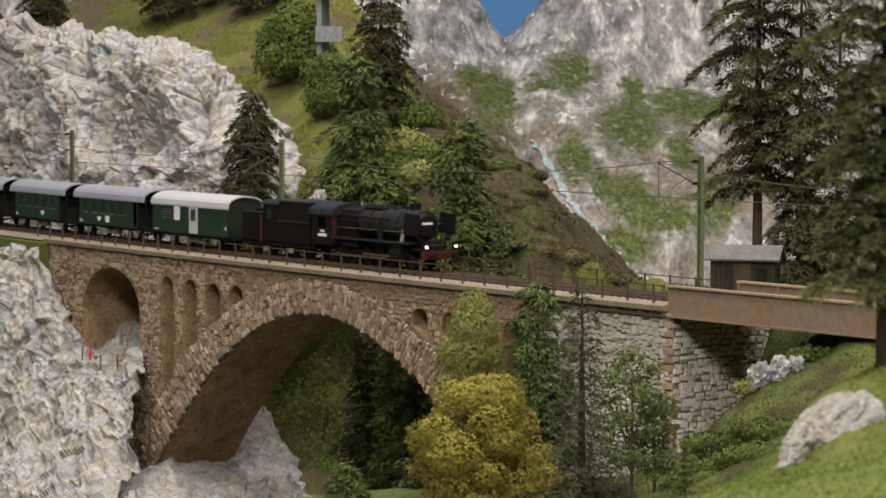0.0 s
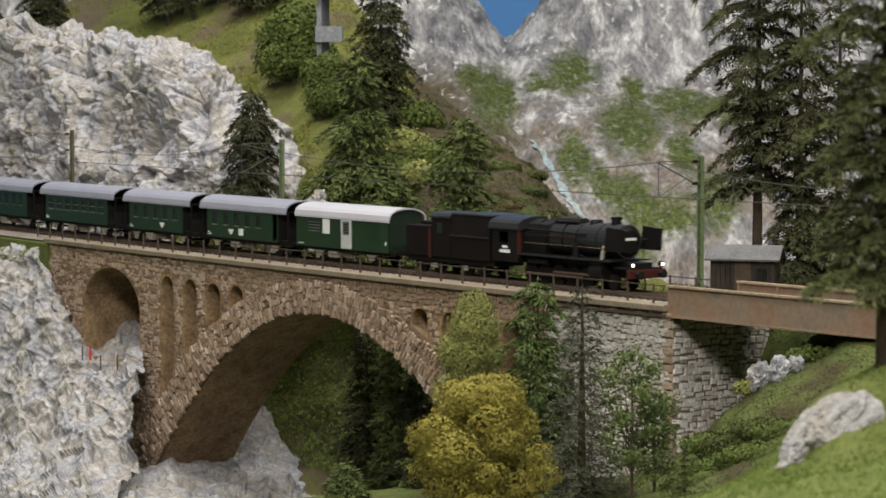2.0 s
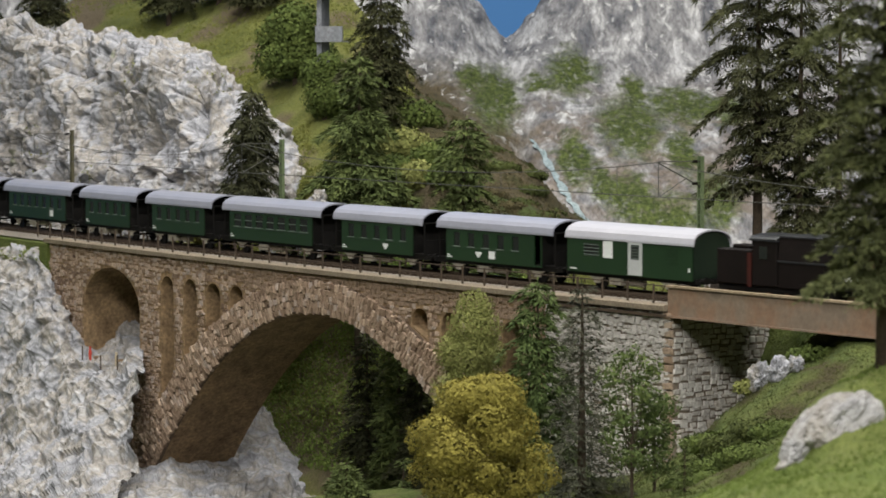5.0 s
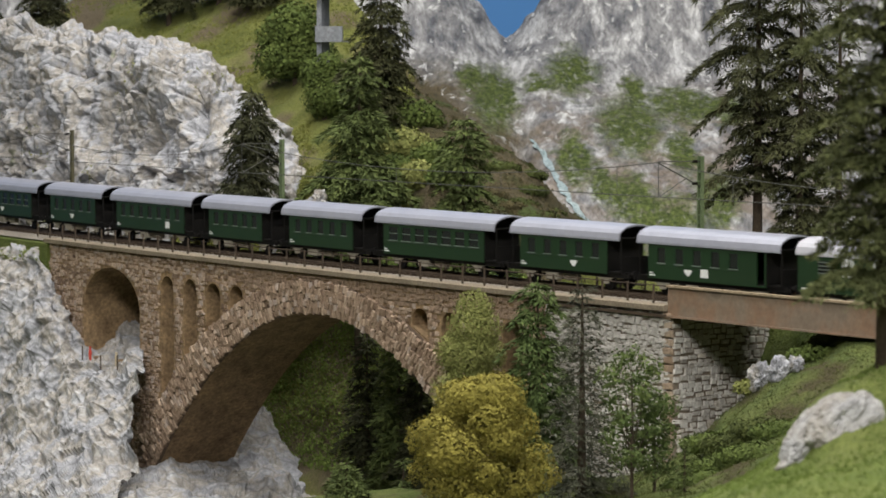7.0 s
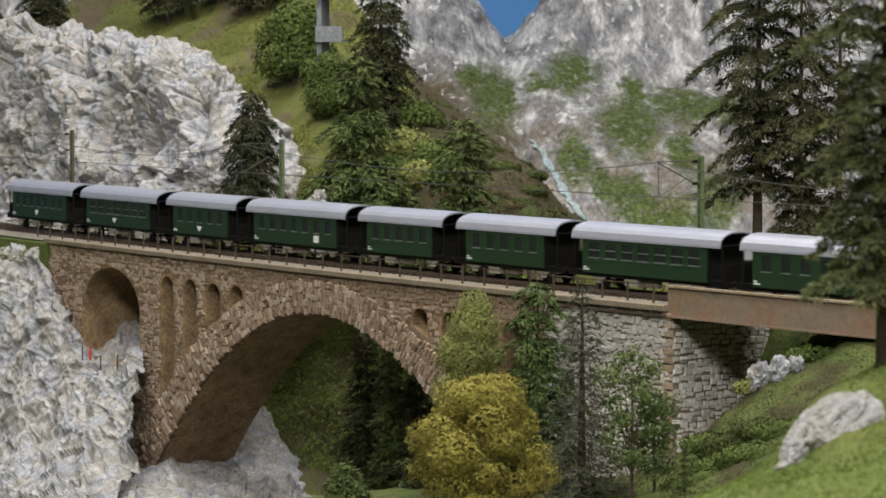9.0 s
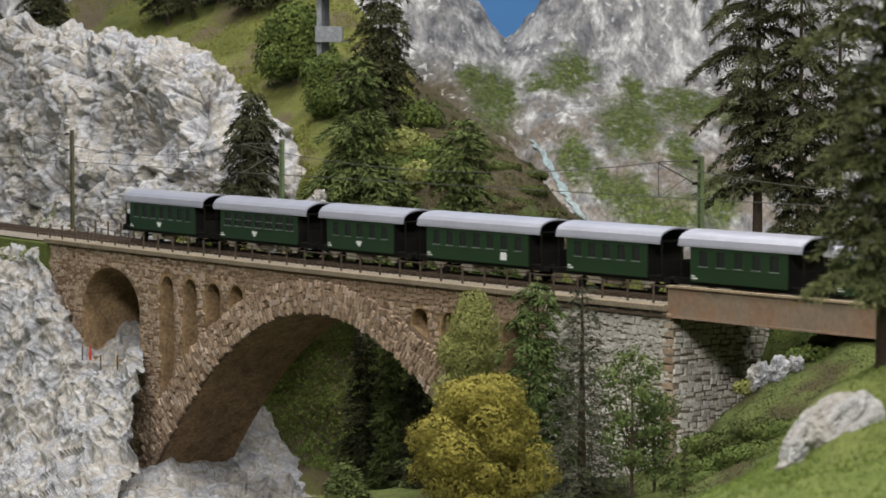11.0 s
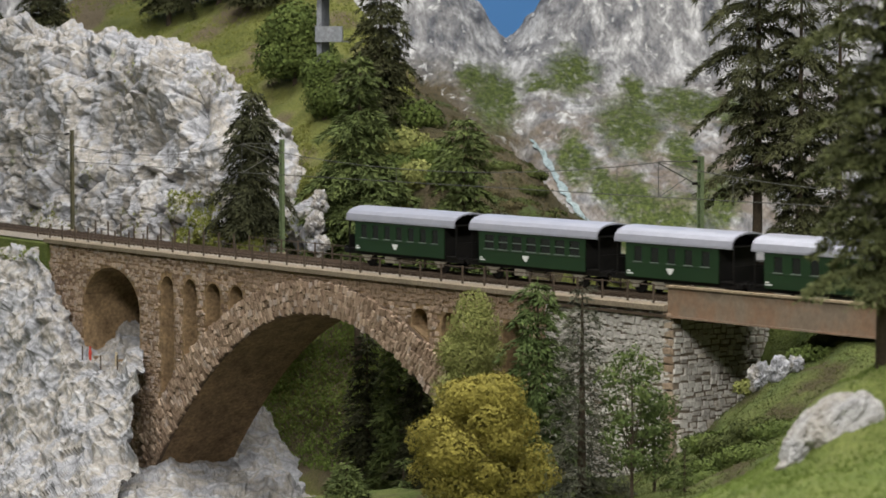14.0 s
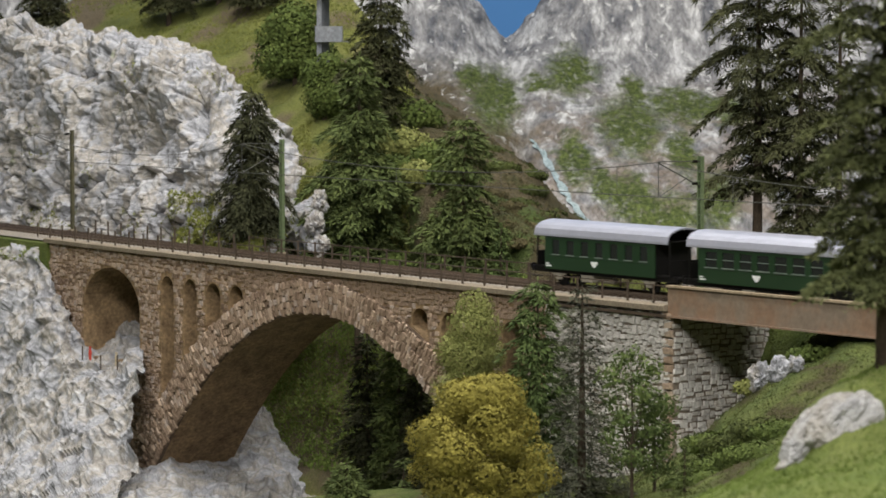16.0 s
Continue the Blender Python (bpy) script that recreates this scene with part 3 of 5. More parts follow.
# ---- hall: backdrop wall, walls, floor, ceiling, layout frame ----
HX0, HX1, HY0, HY1, HZ0, HZ1 = -235, 215, -330, 175, -96, 140
tagged(part("wall_north", boxed(HX0, HX1, HY1, HY1 + 8, HZ0, HZ1), M_SKY), "hall wall painted plain sky blue", "wall", kind="structure")
tagged(part("wall_south", boxed(HX0, HX1, HY0 - 8, HY0, HZ0, HZ1), M_WALL), "plain grey hall wall", "wall", kind="structure")
tagged(part("wall_west", boxed(HX0 - 8, HX0, HY0 - 8, HY1 + 8, HZ0, HZ1), M_WALL), "plain grey hall wall", "wall", kind="structure")
tagged(part("wall_east", boxed(HX1, HX1 + 8, HY0 - 8, HY1 + 8, HZ0, HZ1), M_WALL), "plain grey hall wall", "wall", kind="structure")
tagged(part("floor", boxed(HX0 - 8, HX1 + 8, HY0 - 8, HY1 + 8, HZ0 - 8, HZ0), M_FLOOR), "plain brownish hall floor", "floor", kind="structure")
tagged(part("ceiling", boxed(HX0 - 8, HX1 + 8, HY0 - 8, HY1 + 8, HZ1, HZ1 + 8), M_WALL), "plain pale hall ceiling", "ceiling", kind="structure")
tagged(part("ground", boxed(-160, 190, -132, 170, -60, -27, 1.0), M_GRASS), "base of the model landscape", "ground", kind="structure")


# ---- track bed, rails, sleepers ----
def strip(name, s0, s1, step, prof, material, parent=None):
    """Sweep a closed (n, z) profile along the track."""
    k = max(1, int((s1 - s0) / step))
    verts, faces = [], []
    for i in range(k + 1):
        s = s0 + (s1 - s0) * i / k
        verts += [on_track(s, *q) for q in prof]
    m = len(prof)
    for i in range(k):
        for j in range(m):
            a, b = i * m + j, i * m + (j + 1) % m
            faces.append((a, a + m, b + m, b))
    faces += [tuple(range(m)), tuple(range(k * m + m - 1, k * m - 1, -1))]
    return soup(name, verts, faces, material, parent)


tagged(strip("embankment", -176, -46.5, 3, [(-3.6, -30), (-3.0, -0.75), (3.2, -0.75), (6.0, -30)], M_GRASS), "grassy railway embankment", "ground", kind="structure")
tagged(strip("embankment", 49, 172, 3, [(-6, -30), (-3.0, -0.75), (3.2, -0.75), (6.0, -30)], M_GRASS), "grassy railway embankment", "ground", kind="structure")
track = thing("railway_track", "single railway track with rusty rails on dark sleepers in ballast", "railway track", kind="structure")
strip("ballast", -176, 29, 2, [(-2.2, -0.62), (-1.5, -0.32), (1.5, -0.32), (2.2, -0.62)], M_BALLAST, track)
strip("ballast", 48.2, 172, 3, [(-2.2, -0.72), (-1.5, -0.32), (1.5, -0.32), (2.2, -0.72)], M_BALLAST, track)
for nn in (-0.72, 0.72):
    strip("rail", -176, 172, 2, [(nn - 0.07, -0.18), (nn - 0.035, -0.04), (nn - 0.04, 0.0), (nn + 0.04, 0.0), (nn + 0.035, -0.04), (nn + 0.07, -0.18)], M_RAIL, track)
sv, sf = [], []
s = -176.0
while s < 172:
    b = len(sv)
    sv += [on_track(s + a, nn, z) for a in (-0.13, 0.13) for nn in (-1.3, 1.3) for z in (-0.36, -0.18)]
    sf += [tuple(b + i for i in q) for q in ((0, 1, 3, 2), (4, 6, 7, 5), (0, 4, 5, 1), (2, 3, 7, 6), (1, 5, 7, 3))]
    s += 0.65
tagged(soup("sleepers", sv, sf, M_WOOD, track), kind="stuff")

# ---- stone arch bridge ----
ARCH_S, ARCH_Z = -6.3, -3.3


def intrados(s):
    return ARCH_Z - (s - ARCH_S) ** 2 / 38.5


def extrados(s):
    w = abs(s - ARCH_S)
    return -1.15 - w * w / 50.0 - max(0, w - 15) * 0.05


# openings: centre s, half width, springing z, foot z
OPENINGS = [(-36.05, 4.6, -5.2, -9.0, 3.2), (-27.2, 0.95, -3.1, -12.0, 1.0), (-23.8, 0.95, -3.1, -8.6, 1.0), (-20.5, 1.02, -3.2, -6.0, 1.0),
            (-17.3, 0.9, -3.0, -4.2, 0.85), (5.1, 0.88, -3.0, -4.6, 0.85), (8.3, 0.9, -3.1, -6.2, 0.9), (11.5, 0.9, -3.2, -8.5, 0.9), (14.6, 0.95, -3.2, -11.0, 0.9)]


def opening_outline(o, k=12):
    c0, hw, zs_, zf, rise = o
    top = [(c0 + hw * math.cos(a), zs_ + rise * math.sin(a)) for a in [math.pi * i / k for i in range(k + 1)]]
    foot = []
    for x in (c0 - hw, c0 + hw):
        foot.append((x, max(zf, extrados(x) + 0.05) if c0 > -30 else zf))
    return top + foot


def in_opening(s, z, pad=0.0):
    if z < intrados(s) + pad and -29.6 < s < 17:
        return True
    for c0, hw, zs_, zf, rise in OPENINGS:
        if abs(s - c0) < hw + pad and z < zs_ + pad * 0.5 and z > zf - pad:
            return True
        if z >= zs_ and ((s - c0) / (hw + pad)) ** 2 + ((z - zs_) / (rise + pad)) ** 2 < 1:
            return True
    return False


bridge = thing("arch_bridge", "brown rubble-stone railway arch bridge with pierced spandrels", "bridge", kind="structure")


def masonry(name, outline, holes, n_front, n_back, material, parent):
    bm = bmesh.new()
    es = []
    for loop in [outline] + holes:
        vs = [bm.verts.new((p[0], 0, p[1])) for p in loop]
        es += [bm.edges.new((vs[i], vs[(i + 1) % len(vs)])) for i in range(len(vs))]
    bmesh.ops.triangle_fill(bm, use_beauty=True, use_dissolve=False, edges=es)
    s_ = -45.0
    while s_ < 30:
        bmesh.ops.bisect_plane(bm, geom=list(bm.verts) + list(bm.edges) + list(bm.faces), plane_co=(s_, 0, 0), plane_no=(1, 0, 0))
        s_ += 3.0
    ret = bmesh.ops.extrude_face_region(bm, geom=list(bm.faces))
    for v in ret["geom"]:
        if isinstance(v, bmesh.types.BMVert):
            v.co.y = 1.0
    bmesh.ops.recalc_face_normals(bm, faces=bm.faces)
    for v in bm.verts:
        v.co = on_track(v.co.x, n_front if v.co.y < 0.5 else n_back, v.co.z)
    return part(name, bm, material, parent)


arch_pts = [(s_, intrados(s_)) for s_ in np.linspace(16.6, -29.2, 41)]
outline = [(-46.8, -0.7), (18.0, -0.7), (18.0, -20), (16.6, -20)] + arch_pts + [(-29.2, -20), (-46.8, -20)]
masonry("wall", outline, [opening_outline(o) for o in OPENINGS], -2.7, 3.7, M_VAULT, bridge)

# facing stones, laid in courses; the nearest are pieces of their own, the rest one mesh
rng = random.Random(5)
STONE_MESHES = []
for i in range(14):
    bm = bmesh.new()
    base = [(-.5, -.5), (.5, -.5), (.5, .5), (-.5, .5)]
    inn = [(x * rng.uniform(.72, .86), z * rng.uniform(.66, .84)) for x, z in base]
    vb = [bm.verts.new((x * rng.uniform(.92, .99), 0.3, z * rng.uniform(.9, .99))) for x, z in base]
    vf2 = [bm.verts.new((x, -1.0 + rng.uniform(-.25, .25), z)) for x, z in inn]
    bm.faces.new(vf2)
    for a in range(4):
        bm.faces.new((vb[a], vb[(a + 1) % 4], vf2[(a + 1) % 4], vf2[a]))
    bmesh.ops.recalc_face_normals(bm, faces=bm.faces)
    me = bpy.data.meshes.new("stone")
    bm.to_mesh(me)
    bm.free()
    STONE_MESHES.append(me)


def stone_lists(spots, depth_of, n_face, face_dir="front", s_face=0.0):
    """Bevelled stones as one vertex and face list."""
    verts, faces = [], []
    for s0, z0, w, h, tilt in spots:
        ca, sa = math.cos(tilt), math.sin(tilt)
        b = len(verts)
        dep = depth_of()
        for k, (x, z) in enumerate([(-.5, -.5), (.5, -.5), (.5, .5), (-.5, .5)] * 2):
            if k < 4:
                fx, fz, dn = rng.uniform(.9, .99), rng.uniform(.88, .99), 0.05
            else:
                fx, fz, dn = rng.uniform(.66, .86), rng.uniform(.6, .84), -dep * rng.uniform(.7, 1.3)
            a, c0 = x * w * fx, z * h * fz
            ds, dz = a * ca - c0 * sa, a * sa + c0 * ca
            if face_dir == "front":
                verts.append(on_track(s0 + ds, n_face + dn, z0 + dz))
            else:
                verts.append(on_track(s_face - dn, s0 + ds, z0 + dz))
        faces += [(b + 4, b + 5, b + 6, b + 7)] + [(b + i, b + (i + 1) % 4, b + 4 + (i + 1) % 4, b + 4 + i) for i in range(4)]
    return verts, faces


def stone_objects(parent, spots, n_face, meshes, lo, hi):
    ang = math.atan2(TE.y, TE.x)
    for sx, zx, w, h, tilt in spots:
        ob = new("stone", meshes[rng.randrange(len(meshes))])
        ob.parent = parent
        ob.matrix_basis = Matrix.Translation(on_track(sx, n_face, zx) * U) @ Matrix.Rotation(ang, 4, "Z") @ Matrix.Rotation(-tilt, 4, "Y") @ Matrix.Diagonal((w * U, rng.uniform(lo, hi) * U, h * U, 1))


def courses(s0, s1, z_top, z_bot, hmin, hmax, wmin, wmax):
    out = []
    z = z_top
    while z > z_bot:
        h = rng.uniform(hmin, hmax)
        s_ = s0 - rng.uniform(0, wmax)
        while s_ < s1:
            w = rng.uniform(wmin, wmax)
            out.append((s_ + w / 2, z - h / 2 + rng.uniform(-.08, .08), w * rng.uniform(.85, 1.05), h * rng.uniform(.7, 1.3), rng.uniform(-.06, .06)))
            s_ += w
        z -= h
    return out


face_spots = []
for q in courses(-46.6, 18.0, -0.75, -17.5, 0.2, 0.36, 0.25, 0.65):
    s_, z_, w_, h_, t_ = q
    if q[0] < -46.6 or q[0] > 17.9:
        continue
    t_ = t_ * 1.5
    q = (s_, z_, w_, h_, t_)
    if any(in_opening(s_ + a * w_, z_ + b * h_, 0.03) for a in (-.42, 0, .42) for b in (-.4, .4)):
        continue
    if z_ < extrados(s_) - 0.1 and -27.8 < s_ < 15.5:
        continue
    face_spots.append(q)
near = sorted([i for i in face_spots if i[0] > -16], key=lambda i: -i[1])[:300]
stone_objects(bridge, near, -2.7, STONE_MESHES, .06, .14)
face_spots = [i for i in face_spots if i not in set(near)]
v_, f_ = stone_lists(face_spots, lambda: rng.uniform(.05, .13), -2.7)
tagged(soup("stone_facing", v_, f_, M_BRICK, bridge), kind="stuff")
# rough arch ring, proud of the wall: upright stones following the curve
ring = []
LAYERS = 5
for layer in range(LAYERS):
    s_ = -29.4 + 0.2 * layer
    while s_ < 16.8:
        zi, ze = intrados(s_), extrados(s_)
        slope = -2 * (s_ - ARCH_S) / 38.5
        w = rng.uniform(.22, .38) / math.sqrt(1 + slope * slope)
        nrm = Vector((-slope, 1)).normalized()
        th = min((ze - zi) * nrm.y, 2.9)
        cpos = Vector((s_, zi)) + nrm * th * ((layer + .5) / LAYERS + rng.uniform(-.05, .05))
        ring.append((cpos.x, cpos.y, rng.uniform(.2, .38), th / LAYERS * rng.uniform(.95, 1.5), math.atan(slope) + rng.uniform(-.16, .16)))
        s_ += w
rng.shuffle(ring)
ringv, ringf = stone_lists(ring[300:], lambda: rng.uniform(.06, .2), -2.95)
tagged(soup("arch_ring_rest", ringv, ringf, M_BRICK, bridge), kind="stuff")
for sx, zx, w, h, tilt in ring[:300]:
    p = on_track(sx, -2.95, zx) * U
    ob = new("voussoir", STONE_MESHES[rng.randrange(14)])
    ob.parent = bridge
    ang = math.atan2(TE.y, TE.x)
    ob.matrix_basis = Matrix.Translation(p) @ Matrix.Rotation(ang, 4, "Z") @ Matrix.Rotation(-tilt, 4, "Y") @ Matrix.Diagonal((w * U, rng.uniform(.06, .2) * U, h * U, 1))
for me in STONE_MESHES:
    me.materials.append(M_BRICK)
# backing of the ring so that it is solid
rv, rf = [], []
pts_in = [(s_, intrados(s_)) for s_ in np.linspace(-29.3, 16.7, 60)]
for s_, z in pts_in:
    slope = -2 * (s_ - ARCH_S) / 38.5
    nrm = Vector((-slope, 1)).normalized()
    th = min((extrados(s_) - z) * nrm.y, 2.9)
    for nn in (-2.95, -2.6):
        rv += [on_track(s_, nn, z + 0.02), on_track(s_ + nrm.x * th, nn, z + nrm.y * th)]
for i in range(59):
    a = i * 4
    rf += [(a, a + 4, a + 5, a + 1), (a + 1, a + 5, a + 7, a + 3), (a, a + 2, a + 6, a + 4)]
soup("arch_ring", rv, rf, M_JOINT, bridge)

# ---- pale stone abutment ----
abut = thing("abutment", "pale grey rubble-stone bridge abutment with dark joints", "abutment", kind="structure")
masonry("wall", [(18.05, -0.72), (29.3, -0.72), (29.3, -20), (18.05, -20)], [], -2.7, 7.5, M_PALEJ, abut)
spots = [q for q in courses(18.0, 29.3, -0.8, -13, .2, .4, .24, .68) if 18.0 < q[0] < 29.1]
PALE_MESHES = [m_.copy() for m_ in STONE_MESHES]
for m_ in PALE_MESHES:
    m_.materials.clear()
    m_.materials.append(M_PALE)
spots = [(a, b, c0, d, t * 4) for a, b, c0, d, t in spots]
stone_objects(abut, spots[:300], -2.7, PALE_MESHES, .08, .17)
v_, f_ = stone_lists(spots[300:], lambda: rng.uniform(.06, .16), -2.7)
tagged(soup("stone_facing", v_, f_, M_PALE, abut), kind="stuff")
spots = [q for q in courses(-2.7, 7.4, -0.8, -13, .22, .42, .28, .8) if -2.5 < q[0] < 7.2]
v_, f_ = stone_lists(spots, lambda: rng.uniform(.05, .12), 0, "side", 29.3)
tagged(soup("stone_facing", v_, f_, M_PALE, abut), kind="stuff")
# rusty brown quoin strip at the corner
v_, f_ = stone_lists([(28.95, -0.95 - .5 * i, .75, .46, rng.uniform(-.04, .04)) for i in range(24)], lambda: rng.uniform(.1, .18), -2.72)
soup("quoins", v_, f_, mat("quoin_stone", [(0.22, 0.15, 0.10), (0.33, 0.25, 0.18), (0.4, 0.35, 0.28)], 0.5, 6, 0.9, 0.5, 0.06, island=0.5), abut)

# ---- cornice slabs along the deck ----
tagged(strip("cornice", -47.0, 28.9, 1.9, [(-3.05, -0.66), (-3.08, -0.36), (-2.95, -0.30), (-2.0, -0.32), (-2.0, -0.66)], M_CORNICE), "pale sandstone cornice along the bridge deck", "cornice", kind="structure")
tagged(strip("cornice", -47.0, 28.9, 1.9, [(2.0, -0.66), (2.0, -0.32), (2.95, -0.30), (3.05, -0.36), (3.05, -0.66)], M_CORNICE), "pale sandstone cornice along the bridge deck", "cornice", kind="structure")
tagged(strip("string_course", 19.0, 28.9, 2, [(-2.98, -1.02), (-2.98, -0.86), (-2.6, -0.86), (-2.6, -1.02)], M_WOOD), "dark string course under the cornice", "trim", kind="structure")
tagged(strip("bridge_deck", -47.0, 29.0, 2, [(-2.6, -0.71), (-2.6, -0.45), (2.6, -0.45), (2.6, -0.71)], M_BALLAST), "gravelled bridge deck", "deck", kind="structure")


# ---- railings ----
def railing(n, s0, s1, label, rails_from):
    r = thing("railing", label, "railing")
    s_ = s0
    proto = None
    while s_ <= s1:
        if proto is None:
            bm = boxed(-.06, .06, -.05, .05, -0.32, 0.82, .012)
            proto = part("post", bm, M_IRON, r)
            ob = proto
        else:
            ob = proto.copy()
            scene.collection.objects.link(ob)
        ob.matrix_basis = track_pose(s_, n)
        s_ += 2.25
    for z in (0.12, 0.74):
        strip("rail", rails_from, s1, 2.25, [(n - .03, z - .03), (n - .03, z + .03), (n + .03, z + .03), (n + .03, z - .03)], M_IRON, r)
    return r


railing(-2.6, -49.0, 28.6, "dark iron railing on the near edge of the bridge", -19.0)
railing(2.6, -49.0, 26.6, "dark iron railing on the far edge of the bridge", -24.0)

# ---- steel girder bridge ----
gird = thing("girder_bridge", "rust-brown steel plate girder bridge with pale flanges", "bridge", kind="structure")
for nf, side in ((-2.75, -1), (2.6, 1)):
    strip("web", 28.95, 48.4, 4, [(nf - .06, -0.9), (nf - .06, 0.72), (nf + .06, 0.72), (nf + .06, -0.9)], M_GIRDER, gird)
    strip("top_flange", 28.93, 48.42, 4, [(nf - .2, 0.72), (nf - .2, 0.84), (nf + .2, 0.84), (nf + .2, 0.72)], M_GIRDT, gird)
    strip("bottom_flange", 28.93, 48.42, 4, [(nf - .2, -1.0), (nf - .2, -0.9), (nf + .2, -0.9), (nf + .2, -1.0)], M_GIRDER, gird)
    for k in range(7):
        s_ = 29.1 + k * 3.2
        bm = boxed(-.05, .05, -.09, .09, -0.9, 0.72)
        ob = part("stiffener", bm, M_GIRDER, gird)
        ob.matrix_basis = track_pose(s_, nf + (.13 if side < 0 else -.13))
strip("deck_plate", 29.0, 48.4, 4, [(-2.65, -0.6), (-2.65, -0.38), (2.5, -0.38), (2.5, -0.6)], M_GIRDER, gird)
# far bearing block
far = thing("bearing_pier", "small pale stone pier carrying the girder", "pier", kind="structure")
masonry("wall", [(47.2, -1.02), (51, -1.02), (51, -20), (47.2, -20)], [], -3.2, 3.2, M_PALEJ, far)
v_, f_ = stone_lists([q for q in courses(47.2, 51, -1.05, -7, .4, .6, .6, 1.1) if 47.4 < q[0] < 50.8], lambda: rng.uniform(.06, .14), -3.2)
tagged(soup("stone_facing", v_, f_, M_PALE, far), kind="stuff")


# ---- catenary masts and wires ----
def mast(s_, n, material, label):
    m = thing("catenary_mast", label, "mast", track_pose(s_, n, -0.35), "catenary masts")
    bm = bmesh.new()
    for dx in (-.15, .15):
        prism(bm, [(dx - .035, 0), (dx + .035, 0), (dx + .035, 8.3), (dx - .035, 8.3)], "y", -.12, .12)
    part("channel_post", bm, material, m)
    bm = bmesh.new()
    for k in range(16):
        box(bm, -.15, .15, -.10, -.06, .3 + k * .5, .36 + k * .5)
    tagged(part("lacing", bm, material, m), kind="stuff")
    part("foot", boxed(-.3, .3, -.3, .3, -.5, .15, .04), M_CORNICE, m)
    # cantilever arm towards the track
    part("top_arm", rodded((0, 0, 8.0), (0, -n - .1, 8.05), .035, 6), M_WIRE, m)
    part("strut", rodded((0, 0, 6.5), (0, -n - .2, 8.0), .04, 6), M_WIRE, m)
    part("steady_arm", rodded((0, -1.0, 7.1), (0, -n, 6.0), .03, 6), M_WIRE, m)
    part("dropper", rodded((0, -n - .1, 8.05), (0, -n - .1, 6.0), .025, 6), M_WIRE, m)
    for y, z in ((-.3, 8.0), (-.3, 6.7)):
        bm = bmesh.new()
        for k in range(3):
            rod(bm, (0, y - .12 * k, z), (0, y - .12 * k - .08, z), .09, 8)
        part("insulator", bm, M_TENDER, m)
    return m


MASTS = [-92, -54.6, -20.7, 24.9, 62]
for i, s_ in enumerate(MASTS):
    mast(s_, 3.25, M_MASTD if i in (0, 1) else M_MAST, "dark weathered lattice catenary mast beside the track" if i in (0, 1) else "green lattice catenary mast beside the bridge track")


def wire_run(name, pts, r, parent):
    verts, faces = [], []
    for p in pts:
        for k in range(5):
            an = 6.2832 * k / 5
            verts.append(Vector((p[0] + TN.x * r * math.cos(an), p[1] + TN.y * r * math.cos(an), p[2] + r * math.sin(an))))
    for i in range(len(pts) - 1):
        for k in range(5):
            faces.append((i * 5 + k, i * 5 + (k + 1) % 5, i * 5 + 5 + (k + 1) % 5, i * 5 + 5 + k))
    return soup(name, verts, faces, M_WIRE, parent)


for a, b in zip(MASTS, MASTS[1:]):
    w = thing("overhead_wire", "thin dark overhead contact wire with catenary", "wire", group="overhead wires")
    k = 12
    top = []
    for i in range(k + 1):
        u = i / k
        s_ = a + (b - a) * u
        n_ = sag(a) * (1 - u) + sag(b) * u - sag(s_)
        top.append((on_track(s_, n_, 7.65 - 4 * 1.2 * u * (1 - u)), on_track(s_, n_, 5.62)))
    wire_run("catenary", [p[0] for p in top], .028, w)
    wire_run("contact_wire", [p[1] for p in top], .028, w)
    for p in top[2:-1:3]:
        part("dropper", rodded(p[0], p[1], .02, 5), M_WIRE, w)


# ---- train ----
def roof_profile(hw, ze, zr, k=10):
    pts = [(-hw, ze - .12), (-hw, ze)]
    for i in range(1, k):
        a = math.pi * (1 - i / k)
        pts.append((hw * math.cos(a), ze + (zr - ze) * math.sin(a) ** 0.8))
    return pts + [(hw, ze), (hw, ze - .12)]


def roof_shell(hw, ze, zr):
    """Thin arched roof, open below."""
    return roof_profile(hw, ze, zr) + roof_profile(hw - .07, ze - .02, zr - .1)[::-1]


def wheelset(parent, x, r=0.5, material=None):
    ws = thing("wheelset", "", "")
    ws.parent = parent
    ws.matrix_basis = at(x, 0, r)
    for y in (-.76, .76):
        bm = bmesh.new()
        rod(bm, (0, y - .06, 0), (0, y + .06, 0), r, 20)
        rod(bm, (0, y - .09 * (1 if y > 0 else -1), 0), (0, y - .06 * (1 if y > 0 else -1), 0), r + .06, 20)
        part("wheel", bm, material or M_BLACK, ws)
    part("axle", rodded((0, -.8, 0), (0, .8, 0), .08, 8), M_BLACK, ws)
    return ws


WHEELS = []


